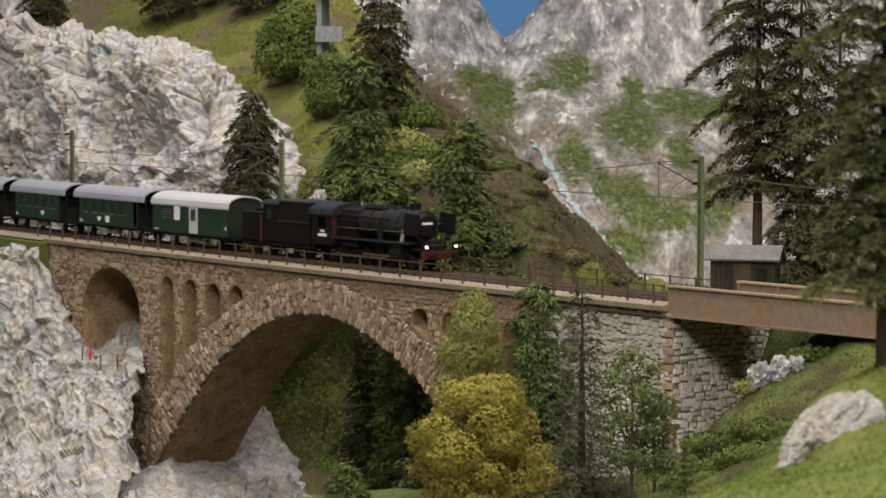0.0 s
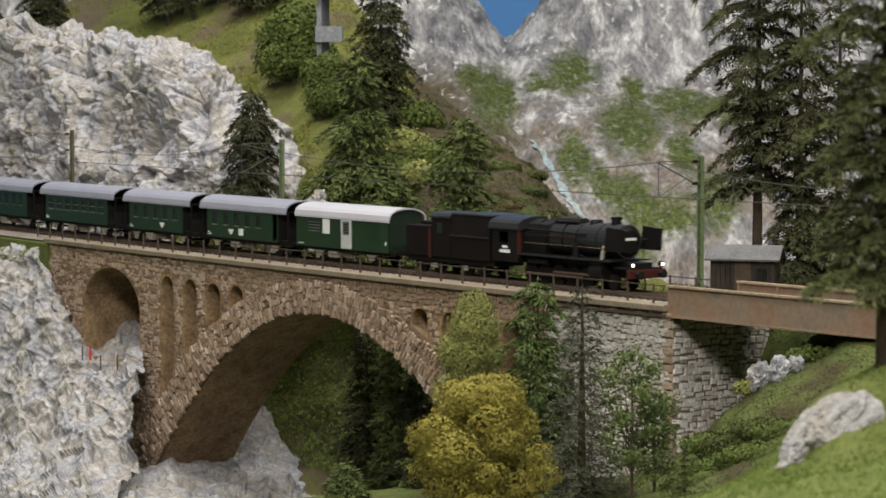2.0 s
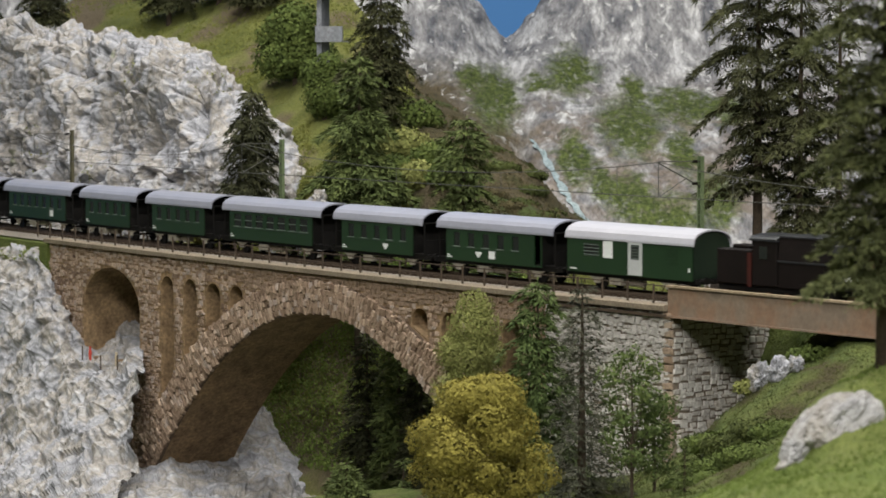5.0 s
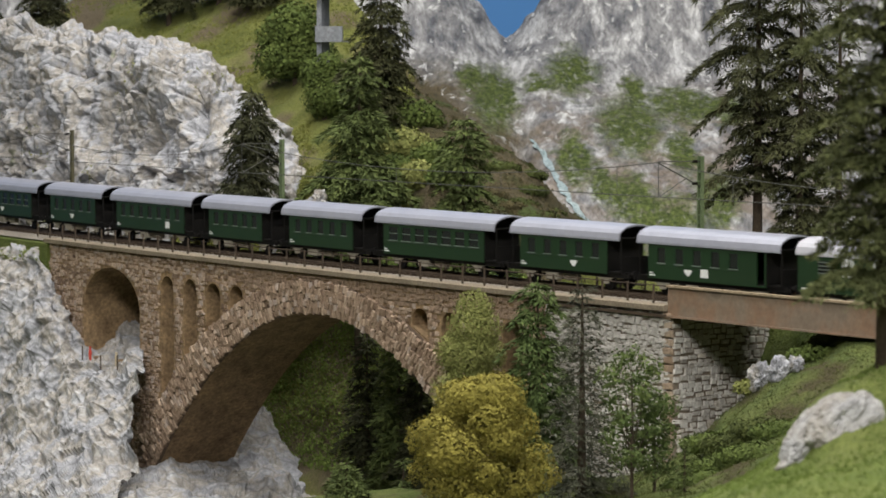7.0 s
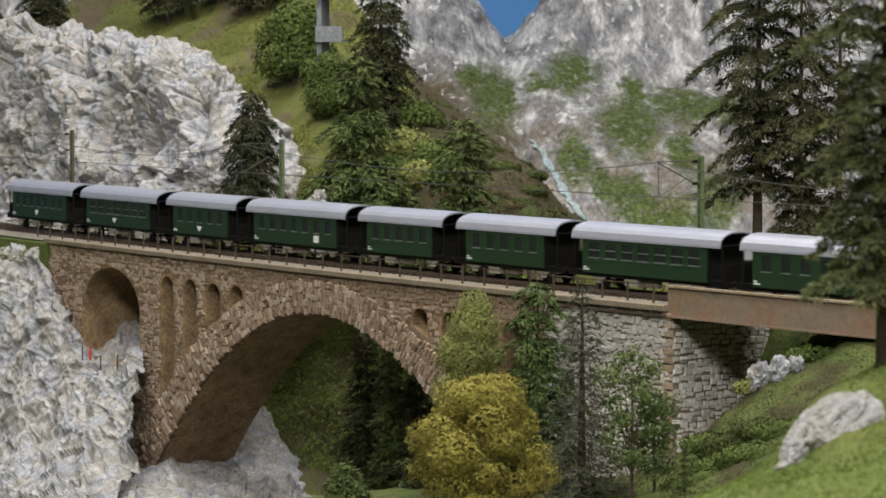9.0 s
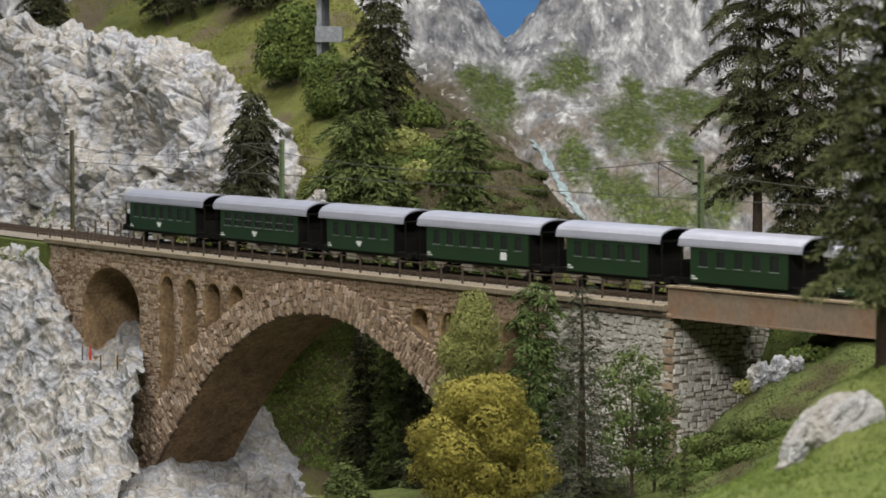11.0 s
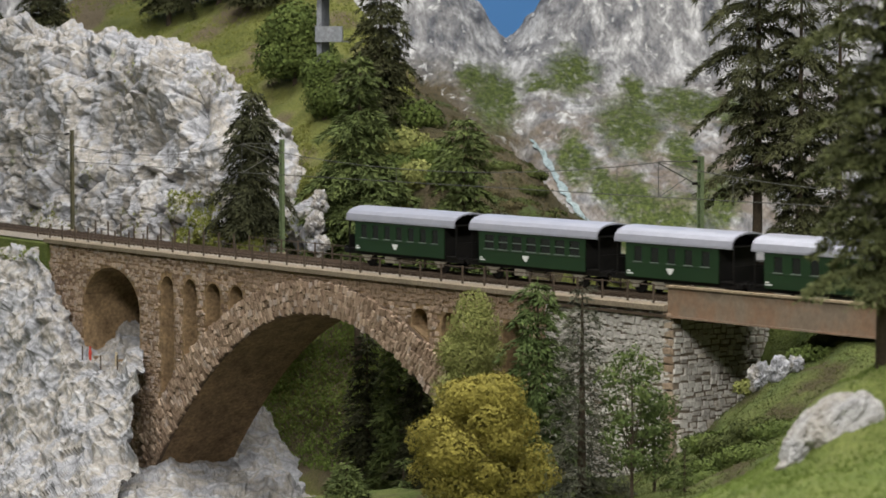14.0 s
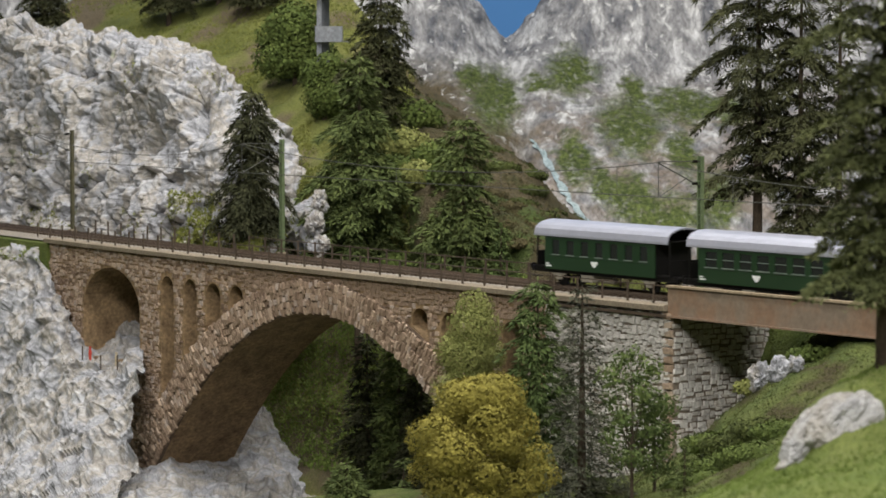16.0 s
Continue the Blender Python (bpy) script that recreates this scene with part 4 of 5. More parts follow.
def running_gear(c, L, x_axles, M_box):
    part("underframe", boxed(.3, L - .3, -1.1, 1.1, .85, 1.05, .03), M_BLACK, c)
    for y in (-1.15, 1.15):
        part("sole_bar", boxed(.2, L - .2, y - .06, y + .06, .78, 1.04), M_BLACK, c)
    for xa in x_axles:
        WHEELS.append((wheelset(c, xa), xa, 0.5))
        for y in (-1.12, 1.12):
            bm = boxed(xa - .22, xa + .22, y - .1, y + .1, .38, .62, .03)
            prism(bm, [(xa - .8, .8), (xa - .35, .62), (xa + .35, .62), (xa + .8, .8)], "y", y - .05, y + .05)
            part("axle_box", bm, M_box, c)
    part("brake_cylinder", rodded((L / 2 - .6, -.7, .55), (L / 2 + .6, -.7, .55), .22, 10), M_CREAM, c)
    part("battery_box", boxed(L / 2 - 2.0, L / 2 - .9, -1.2, -.6, .35, .8, .03), M_CREAM, c)
    for x0, sg in ((0, -1), (L, 1)):
        for y in (-.88, .88):
            bm = rodded((x0 + sg * .02, y, 1.03), (x0 - sg * .42, y, 1.03), .09, 8)
            rod(bm, (x0 + sg * .06, y, 1.03), (x0 - sg * .02, y, 1.03), .23, 12)
            part("buffer", bm, M_BLACK, c)
        part("coupler", boxed(min(x0 - .1, x0 + sg * .5), max(x0 + .1, x0 + sg * .5), -.12, .12, .9, 1.02), M_BLACK, c)
        part("headstock", boxed(x0 - sg * .45 - .07, x0 - sg * .45 + .07, -1.3, 1.3, .82, 1.12), M_BLACK, c)


def tri_mark(bm, x, z, w, h, y):
    vs = [bm.verts.new((x - w / 2, y, z + h)), bm.verts.new((x - w / 2, y, z + h * .72)), bm.verts.new((x - w * .12, y, z)), bm.verts.new((x + w * .12, y, z)), bm.verts.new((x + w / 2, y, z + h * .72)), bm.verts.new((x + w / 2, y, z + h))]
    vt = [bm.verts.new((v.co.x, y + .02, v.co.z)) for v in vs]
    bm.faces.new(vs)
    bm.faces.new(vt[::-1])
    for i in range(6):
        bm.faces.new((vs[i], vt[i], vt[(i + 1) % 6], vs[(i + 1) % 6]))


def sided_body(x0, x1, hw, z0, z1, wins, name, c, material, arch_top=None):
    """Coach body with window openings cut through both sides."""
    body = None
    for sgn in (-1, 1):
        bm = bmesh.new()
        es = []
        loops = [[(x0, z0), (x1, z0), (x1, z1), (x0, z1)]] + [[(a, p), (b, p), (b, q), (a, q)] for a, b, p, q in wins]
        for lp in loops:
            vs = [bm.verts.new((p[0], sgn * hw, p[1])) for p in lp]
            es += [bm.edges.new((vs[i], vs[(i + 1) % 4])) for i in range(4)]
        bmesh.ops.triangle_fill(bm, use_beauty=True, use_dissolve=False, edges=es)
        ret = bmesh.ops.extrude_face_region(bm, geom=list(bm.faces))
        for v in ret["geom"]:
            if isinstance(v, bmesh.types.BMVert):
                v.co.y = sgn * (hw - .09)
        bmesh.ops.recalc_face_normals(bm, faces=bm.faces)
        part("side_wall", bm, material, c)
    for xe in (x0 + .05, x1 - .05):
        bm = bmesh.new()
        prof = [(-hw + .02, z0), (hw - .02, z0)] + [(y, z) for y, z in (arch_top or [(hw - .02, z1), (-hw + .02, z1)])]
        prism(bm, prof, "x", xe - .05, xe + .05)
        part("end_wall", bm, M_DARKG if name == "van" else M_BLACK, c)
    return body


def coach(length, nwin, tri, boxmark, door_open, bars, label):
    c = thing("passenger_coach", label, "railway coach", group="train coaches")
    rl = length - 1.55
    off = (length - rl) / 2
    x0, x1 = off + .95, length - off - 1.15
    hw, z0, z1 = 1.42, 1.0, 3.1
    pitch = (x1 - x0 - .7) / nwin
    wins = []
    for i in range(nwin):
        xc = x0 + .35 + pitch * (i + .5)
        w = min(.55, pitch * .34) if bars else .34
        if door_open and i == nwin - 1:
            continue
        wins.append((xc - w, xc + w, 1.92, 2.78))
    if door_open:
        wins.append((x1 - .75, x1 - .12, 1.1, 2.95))
    arch = [(hw - .02, z1)] + [(hw * .97 * math.cos(a), z1 + .72 * math.sin(a)) for a in (math.pi * i / 8 for i in range(1, 8))] + [(-hw + .02, z1)]
    sided_body(x0, x1, hw, z0, z1, wins, "coach", c, M_GREEN, arch)
    # panes, sills and mid bars
    for a, b, p, q in wins:
        if q - p > 1.2:
            continue
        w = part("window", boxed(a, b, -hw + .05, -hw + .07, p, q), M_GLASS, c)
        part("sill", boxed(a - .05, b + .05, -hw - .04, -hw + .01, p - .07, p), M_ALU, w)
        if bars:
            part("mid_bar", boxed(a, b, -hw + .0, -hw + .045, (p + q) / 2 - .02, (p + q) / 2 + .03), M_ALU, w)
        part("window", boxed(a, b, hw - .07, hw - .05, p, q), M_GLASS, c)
    bm = bmesh.new()
    prism(bm, roof_shell(1.5, 3.12, 3.95), "x", off, length - off)
    part("roof", bm, M_ROOF, c)
    part("ceiling_lining", boxed(off + .1, length - off - .1, -1.38, 1.38, 3.1, 3.16), M_BLACK, c)
    part("floor", boxed(off, length - off, -1.3, 1.3, 1.05, 1.16), M_BLACK, c)
    for xe in (off + .06, length - off - .06):
        for y in (-1.25, 1.25):
            part("platform_post", boxed(xe - .04, xe + .04, y - .04, y + .04, 1.1, 3.1), M_BLACK, c)
        part("platform_gate", boxed(xe - .03, xe + .03, -1.2, 1.2, 1.15, 2.05), M_BLACK, c)
        for y in (-1.3, 1.3):
            part("step", boxed(xe - .35, xe + .35, y - .16, y + .16, .5, .56), M_BLACK, c)
    if tri is not None:
        bm = bmesh.new()
        tri_mark(bm, x0 + (x1 - x0) * tri, 1.28, .62, .36, -hw - .025)
        part("triangle_mark", bm, M_WHITE, c, "white triangular mark")
    if boxmark is not None:
        xb = x0 + (x1 - x0) * boxmark
        part("square_mark", boxed(xb - .3, xb + .3, -hw - .025, -hw - .004, 1.26, 1.74), M_WHITE, c, "white square mark")
    part("lettering", boxed(x0 + .12, x0 + .62, -hw - .02, -hw - .004, 1.16, 1.24), M_WHITE, c)
    part("lettering", boxed(x0 + .12, x0 + .4, -hw - .02, -hw - .004, 1.3, 1.37), M_WHITE, c)
    running_gear(c, length, (length * .2, length * .8), M_CREAM)
    return c


def van(length):
    c = thing("baggage_van", "dark green baggage van with white roof and grey door", "railway coach", group="train coaches")
    x0, x1, hw, z0, z1 = .55, length - .55, 1.45, 1.0, 3.1
    wins = [(x0 + 1.5, x0 + 2.9, 2.0, 2.75)]
    arch = [(hw - .02, z1)] + [(hw * .97 * math.cos(a), z1 + .72 * math.sin(a)) for a in (math.pi * i / 8 for i in range(1, 8))] + [(-hw + .02, z1)]
    sided_body(x0, x1, hw, z0, z1, wins, "van", c, M_GREEN, arch)
    for a, b, p, q in wins:
        for y0, y1 in ((-hw + .05, -hw + .07), (hw - .07, hw - .05)):
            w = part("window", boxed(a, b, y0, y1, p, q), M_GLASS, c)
        for k in range(4):
            part("window_bar", boxed(a, b, -hw - .01, -hw + .04, p + .05 + k * .2, p + .10 + k * .2), M_ALU, w)
    part("sliding_window", boxed(x0 + 3.3, x0 + 4.15, -hw - .03, -hw - .004, 1.95, 2.95), M_WHITE, c, "white panel window")
    d = part("door", boxed(x0 + 5.55, x0 + 6.8, -hw - .05, -hw - .004, 1.05, 3.0, .02), M_DOOR, c, "pale grey sliding door")
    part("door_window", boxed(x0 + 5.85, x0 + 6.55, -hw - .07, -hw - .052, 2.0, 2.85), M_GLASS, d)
    for k in range(5):
        part("door_bar", boxed(x0 + 5.85, x0 + 6.55, -hw - .085, -hw - .072, 2.05 + k * .17, 2.09 + k * .17), M_ALU, d)
    for k in range(5):
        part("louvre", boxed(x1 - 2.2, x1 - 1.2, -hw - .03, -hw - .004, 1.95 + k * .2, 2.03 + k * .2), M_GREEN, c)
    bm = bmesh.new()
    prism(bm, roof_shell(1.52, 3.12, 3.95), "x", x0 - .15, x1 + .15)
    part("roof", bm, M_ROOFW, c)
    part("lettering", boxed(x0 + .3, x0 + .9, -hw - .02, -hw - .004, 1.15, 1.22), M_WHITE, c)
    part("lettering", boxed(x1 - .35, x1 - .2, -hw - .02, -hw - .004, 1.5, 1.75), M_WHITE, c)
    running_gear(c, length, (length * .24, length * .76), M_CREAM)
    return c


M_ALU = mat("window_trim", [(0.09, 0.12, 0.10), (0.15, 0.18, 0.155)], 1, 5, 0.5, 0, 0.01)
M_DARKG = mat("end_dark_green", [(0.006, 0.014, 0.008), (0.010, 0.020, 0.011)], 0.5, 5, 0.6, 0.05, 0.01)
M_DOOR = mat("door_grey", [(0.40, 0.42, 0.42), (0.46, 0.48, 0.48)], 1, 5, 0.55, 0, 0.01, contrast=0.08)


def locomotive():
    """x = 0 at the tender's rear, front buffers at 26.3."""
    c = thing("steam_locomotive", "black weathered steam locomotive with tender, lit headlights", "locomotive")
    # tender: low rear tank, small cabin, tall coal bunker
    part("tender_tank", boxed(.5, 3.2, -1.45, 1.45, 1.1, 3.05, .06), M_TENDER, c)
    part("tank_hatch", boxed(.8, 2.4, -.5, .5, 3.05, 3.25, .05), M_TENDER, c)
    part("tank_step", boxed(3.0, 3.3, -1.5, -1.46, 1.0, 2.9), M_RED, c, "dull red step panel")
    part("guard_cabin", boxed(3.25, 5.2, -1.42, 1.42, 1.1, 3.75, .05), M_TENDER, c)
    part("cabin_window", boxed(3.9, 4.5, -1.46, -1.425, 2.6, 3.3), M_GLASS, c)
    bm = bmesh.new()
    prism(bm, roof_profile(1.5, 3.72, 3.98, 6), "x", 3.15, 5.3)
    part("cabin_roof", bm, M_BOILER, c)
    bm = bmesh.new()
    prism(bm, [(-1.42, 1.1), (1.42, 1.1), (1.48, 2.6), (1.3, 3.85), (-1.3, 3.85), (-1.48, 2.6)], "x", 5.35, 9.4)
    part("coal_bunker", bm, M_TENDER, c)
    part("bunker_rim", boxed(5.3, 9.45, -1.36, 1.36, 3.85, 3.97, .03), M_BOILER, c)
    part("bunker_strake", boxed(5.35, 9.4, -1.53, -1.47, 2.5, 2.6), M_BOILER, c)
    part("tender_frame", boxed(.4, 9.5, -1.2, 1.2, .75, 1.1, .03), M_BLACK, c)
    for x in (1.6, 3.2, 6.4, 8.0):
        WHEELS.append((wheelset(c, x, .48), x, .48))
        part("axle_box", boxed(x - .25, x + .25, -1.2, -1.0, .35, .65, .03), M_CREAM if x in (3.2, 6.4) else M_BLACK, c)
    part("bogie_frame", boxed(1.0, 3.8, -1.05, -.95, .5, .8), M_BLACK, c)
    part("bogie_frame", boxed(5.8, 8.6, -1.05, -.95, .5, .8), M_BLACK, c)
    # cab
    sided_body(9.7, 12.3, 1.48, 1.2, 3.3, [(10.4, 11.3, 2.35, 3.05)], "cab", c, M_LOCO, [(1.46, 3.3), (1.0, 3.75), (0, 3.95), (-1.0, 3.75), (-1.46, 3.3)])
    bm = bmesh.new()
    prism(bm, roof_profile(1.6, 3.32, 4.02), "x", 9.45, 12.45)
    part("cab_roof", bm, M_BOILER, c)
    part("cab_plate", boxed(10.5, 11.5, -1.52, -1.49, 1.75, 1.95), M_WHITE, c, "pale number plate")
    part("cab_plate", boxed(10.75, 11.25, -1.52, -1.49, 2.05, 2.2), M_WHITE, c, "pale plate")
    part("cab_edge", boxed(12.25, 12.36, -1.52, -1.3, 1.5, 3.2), M_RED, c, "dull red edge strip")
    # boiler, firebox, smokebox
    bm = bmesh.new()
    rod(bm, (12.3, 0, 2.85), (18.6, 0, 2.85), .98, 28)
    part("boiler", bm, M_BOILER, c, smooth=False)
    bm = bmesh.new()
    prism(bm, [(-1.0, 1.4), (1.0, 1.4), (1.08, 2.9), (.8, 3.6), (0, 3.9), (-.8, 3.6), (-1.08, 2.9)], "x", 12.3, 15.0)
    part("firebox", bm, M_LOCO, c)
    part("smokebox", rodded((18.7, 0, 2.85), (23.3, 0, 2.85), 1.02, 28), M_BOILER, c)
    for x in (13.7, 15.2, 16.9, 18.62, 21.0):
        part("boiler_band", rodded((x, 0, 2.85), (x + .07, 0, 2.85), 1.05, 28), M_BLACK, c)
    part("lining", boxed(12.4, 18.5, -1.06, -.98, 2.9, 2.97), M_RED, c, "thin red lining")
    part("smokebox_door", rodded((23.3, 0, 2.85), (23.55, 0, 2.85), .92, 24, .7), M_LOCO, c)
    part("door_plate", boxed(23.56, 23.6, -.42, .42, 2.95, 3.1), M_WHITE, c, "pale number plate")
    bm = rodded((21.9, 0, 3.7), (21.9, 0, 4.2), .36, 16, .32)
    rod(bm, (21.9, 0, 4.15), (21.9, 0, 4.3), .4, 16)
    part("chimney", bm, M_LOCO, c)
    part("steam_dome", boxed(15.2, 18.2, -.55, .55, 3.62, 4.05, .18), M_LOCO, c)
    part("sand_dome", rodded((19.6, 0, 3.7), (19.6, 0, 4.05), .5, 16, .4), M_LOCO, c)
    part("whistle", rodded((13.2, .4, 3.7), (13.2, .4, 4.1), .07, 8), M_CREAM, c)
    part("boiler_pipe", rodded((12.5, -1.12, 3.3), (20.0, -1.12, 3.2), .06, 8), M_LOCO, c)
    part("feed_pump", rodded((18.9, -1.15, 1.7), (18.9, -1.15, 2.6), .24, 12), M_LOCO, c)
    part("steam_pipe", rodded((22.0, -1.0, 2.6), (22.0, -1.25, 1.6), .13, 10), M_CREAM, c)
    part("handrail", rodded((12.6, -1.18, 2.45), (23.0, -1.18, 2.45), .025, 6), M_RAIL, c)
    part("running_board", boxed(12.3, 23.6, -1.5, 1.5, 1.72, 1.8), M_LOCO, c)
    part("board_edge", boxed(12.3, 23.6, -1.53, -1.5, 1.7, 1.82), M_BOILER, c)
    # smoke deflectors
    for y in (-1.42, 1.42):
        bm = bmesh.new()
        prism(bm, [(22.6, 2.35), (24.9, 2.35), (25.1, 3.65), (22.9, 3.75)], "y", y - .03, y + .03)
        part("smoke_deflector", bm, M_LOCO, c)
        part("deflector_stay", rodded((23.2, y * .66, 2.9), (23.4, y, 3.0), .04, 6), M_LOCO, c)
    # frame, cylinders, wheels, rods
    part("main_frame", boxed(12.0, 25.2, -.6, .6, .75, 1.7, .03), M_BLACK, c)
    part("front_apron", boxed(23.3, 25.4, -1.2, 1.2, 1.3, 1.4), M_LOCO, c)
    part("buffer_beam", boxed(25.2, 25.5, -1.45, 1.45, .8, 1.32, .03), M_RED, c, "dull red buffer beam")
    for y in (-.88, .88):
        bm = rodded((25.5, y, 1.05), (26.05, y, 1.05), .11, 10)
        rod(bm, (26.0, y, 1.05), (26.12, y, 1.05), .25, 14)
        part("buffer", bm, M_BLACK, c)
    for y in (-1.15, 1.15):
        h = part("headlight", rodded((25.2, y, 1.6), (25.5, y, 1.6), .17, 14), M_BLACK, c)
        part("lens", rodded((25.51, y, 1.6), (25.58, y, 1.6), .085, 14), M_LAMP, h, "glowing warm white lens")
    for y in (-1.15, 1.15):
        part("cylinder", rodded((20.9, y, 1.05), (22.4, y, 1.05), .42, 16), M_LOCO, c)
        part("valve_chest", rodded((20.9, y, 1.6), (22.4, y, 1.6), .24, 12), M_LOCO, c)
        part("side_rod", boxed(12.9, 19.7, y - .04, y + .04, .55, .68), M_RAIL, c)
        part("main_rod", boxed(16.3, 21.0, y - .1 if y < 0 else y + .04, y - .05 if y < 0 else y + .1, .75, .88), M_RAIL, c)
    part("air_tank", rodded((13.0, -1.0, 1.4), (15.5, -1.0, 1.4), .22, 12), M_LOCO, c)
    # the boiler section is compact: shorten it ahead of the cab
    for o in c.children_recursive:
        if o.data is not None:
            for vtx in o.data.vertices:
                if o.parent == c and vtx.co.x > 12.3 * U or o.parent.name.startswith("headlight"):
                    vtx.co.x = 12.3 * U + (vtx.co.x - 12.3 * U) * 0.79
    for x in (12.8, 14.15, 15.5, 16.85, 18.2):
        WHEELS.append((wheelset(c, x, .64), x, .64))
        part("wheel_rim", rodded((x, -.84, .64), (x, -.81, .64), .46, 20), M_TENDER, c)
    WHEELS.append((wheelset(c, 20.6, .47), 20.6, .47))
    return c


LENS = [13.37, 11.87, 14.53, 11.48, 10.97, 14.2, 11.55, 14.05, 13.7]
SPEC = [(6, .35, .49, True), (5, .626, None, False), (7, None, None, False), (5, None, None, False), (5, None, None, False),
        (7, None, .765, False), (5, .49, None, False), (7, .453, None, False), (7, .461, None, False)]
CARS = []
lo = locomotive()
CARS.append((lo, 12.2, 23.4))
vn = van(12.2)
CARS.append((vn, -0.93, 12.2))
edge = -0.93
BARRED = set()
for k_ in (2, 7):
    BARRED.add(round(edge - sum(LENS[:k_ + 1]), 3))
for L_, (nw, tr, bx, dr) in zip(LENS, SPEC):
    edge = round(edge - L_, 3)
    lab = "dark green coach, silver roof, open platforms"
    if tr is not None and bx is not None:
        lab += ", white triangle and square"
    elif tr is not None:
        lab += ", white triangle mark"
    elif bx is not None:
        lab += ", white square mark"
    CARS.append((coach(L_, nw, tr, bx, dr, edge in BARRED, lab), edge, L_))
TRAIN = [(0, -31.2), (2.0, -10.9), (4.0, 9.1), (6.5, 33.2), (9.0, 58.7), (11.5, 84.9), (13.5, 105.7), (16.0, 131.1)]


def train_s(t):
    xs, ys = zip(*TRAIN)
    for i in range(len(xs) - 1):
        if t <= xs[i + 1]:
            break
    def slope(j):
        j0, j1 = max(0, j - 1), min(len(xs) - 1, j + 1)
        return (ys[j1] - ys[j0]) / (xs[j1] - xs[j0])
    h = xs[i + 1] - xs[i]
    u = (t - xs[i]) / h
    return (ys[i] * (1 + 2 * u) * (1 - u) ** 2 + slope(i) * h * u * (1 - u) ** 2 + ys[i + 1] * u * u * (3 - 2 * u) + slope(i + 1) * h * u * u * (u - 1))


def car_pose(s_, length):
    a, b = on_track(s_ + length * .2, 0, 0), on_track(s_ + length * .8, 0, 0)
    d = (b - a).normalized()
    p = (a - d * length * .2) * U
    return pose(p.x, p.y, p.z, 0, 0, math.degrees(math.atan2(d.y, d.x)))


# ---- plants ----
def quad_leaf(verts, faces, p, d, side, length, width):
    """A pointed leaf or needle spray from p along d."""
    b = len(verts)
    mid = p + d * (length * .5)
    verts += [p, mid + side * (width * .5), p + d * length, mid - side * (width * .5)]
    faces.append((b, b + 1, b + 2, b + 3))


def rand_dir(r):
    while True:
        v = Vector((r.uniform(-1, 1), r.uniform(-1, 1), r.uniform(-1, 1)))
        if 0.05 < v.length < 1:
            return v.normalized()


def conifer(x, y, top, radius, material, label, seed, base=None, bare=0.08, droop=0.35, dense=1.0, ragged=0.25, tuft=0.55, shape=0.85, name="fir_tree", category="conifer", lean=0.0, curl=0.0, hang=0.0):
    r = random.Random(seed)
    zb = (ground_z(x, y) - 0.3) if base is None else base
    h = top - zb
    tree = thing(name, label, category, at(x, y, zb, r.uniform(0, 360)))
    bm = bmesh.new()
    k = 5
    for i in range(k):
        z0, z1 = h * .96 * i / k, h * .96 * (i + 1) / k
        r0 = max(.02, radius * .085 * (1 - .95 * i / k) + .03)
        r1 = max(.015, radius * .085 * (1 - .95 * (i + 1) / k) + .03)
        rod(bm, (lean * i / k, 0, z0), (lean * (i + 1) / k, 0, z1), r0, 8, r1, caps=False)
    if base is not None:
        g = max(ground_z(x, y), -22.0) - zb - .3
        if g < 0:
            rod(bm, (0, 0, g), (0, 0, .05), radius * .085 + .08, 8, radius * .085 + .03)
    part("trunk", bm, M_BARK, tree)
    verts, faces = [], []
    z = h * bare
    step = max(.36, h / 24)
    while z < h * .985:
        u = (z - h * bare) / (h * (1 - bare))
        reach = radius * (1 - u) ** shape * (1 + ragged * r.uniform(-1, .6)) + .12
        nb = max(5, int((6 + 4 * (1 - u)) * min(dense, 1.6)))
        a0 = r.uniform(0, 6.28)
        for b in range(nb):
            a = a0 + 6.283 * b / nb + r.uniform(-.35, .35)
            L = reach * r.uniform(.55, 1.15)
            out = Vector((math.cos(a), math.sin(a), 0))
            side = Vector((-out.y, out.x, 0))
            org = Vector((lean * z / h, 0, z + r.uniform(-.3, .3) * step))
            wide = .3 * L + .16
            k = int(10 + 9.0 * L * wide * dense / (tuft * tuft * .55))
            sagging = droop * r.uniform(.6, 1.4)
            for i in range(k):
                t = r.random() ** .75
                w = r.gauss(0, .45) * wide * (1.15 - .75 * t)
                rise = (.28 * math.sin(t * 3.1) - sagging * t * t + curl * max(0, t - .6)) * L * .6 - .45 * abs(w) - hang * .25 * r.random()
                p = org + out * (L * t) + side * w + Vector((0, 0, rise))
                d = (out * r.uniform(.1, 1.0) + side * (w / wide * 1.2 + r.uniform(-.4, .4)) + Vector((0, 0, r.uniform(-.6, .15) - hang * .6 * r.random()))).normalized()
                sd = d.cross(Vector((0, 0, 1)) + rand_dir(r) * .7).normalized()
                quad_leaf(verts, faces, p, d, sd, tuft * r.uniform(.55, 1.25), tuft * r.uniform(.14, .3))
        z += step * r.uniform(.75, 1.25)
    for i in range(14):
        d = (Vector((0, 0, 1)) + rand_dir(r) * .5).normalized()
        quad_leaf(verts, faces, Vector((lean, 0, h * r.uniform(.9, .98))), d, d.orthogonal().normalized(), tuft * .8, tuft * .25)
    soup("crown", verts, faces, material, tree)
    return tree


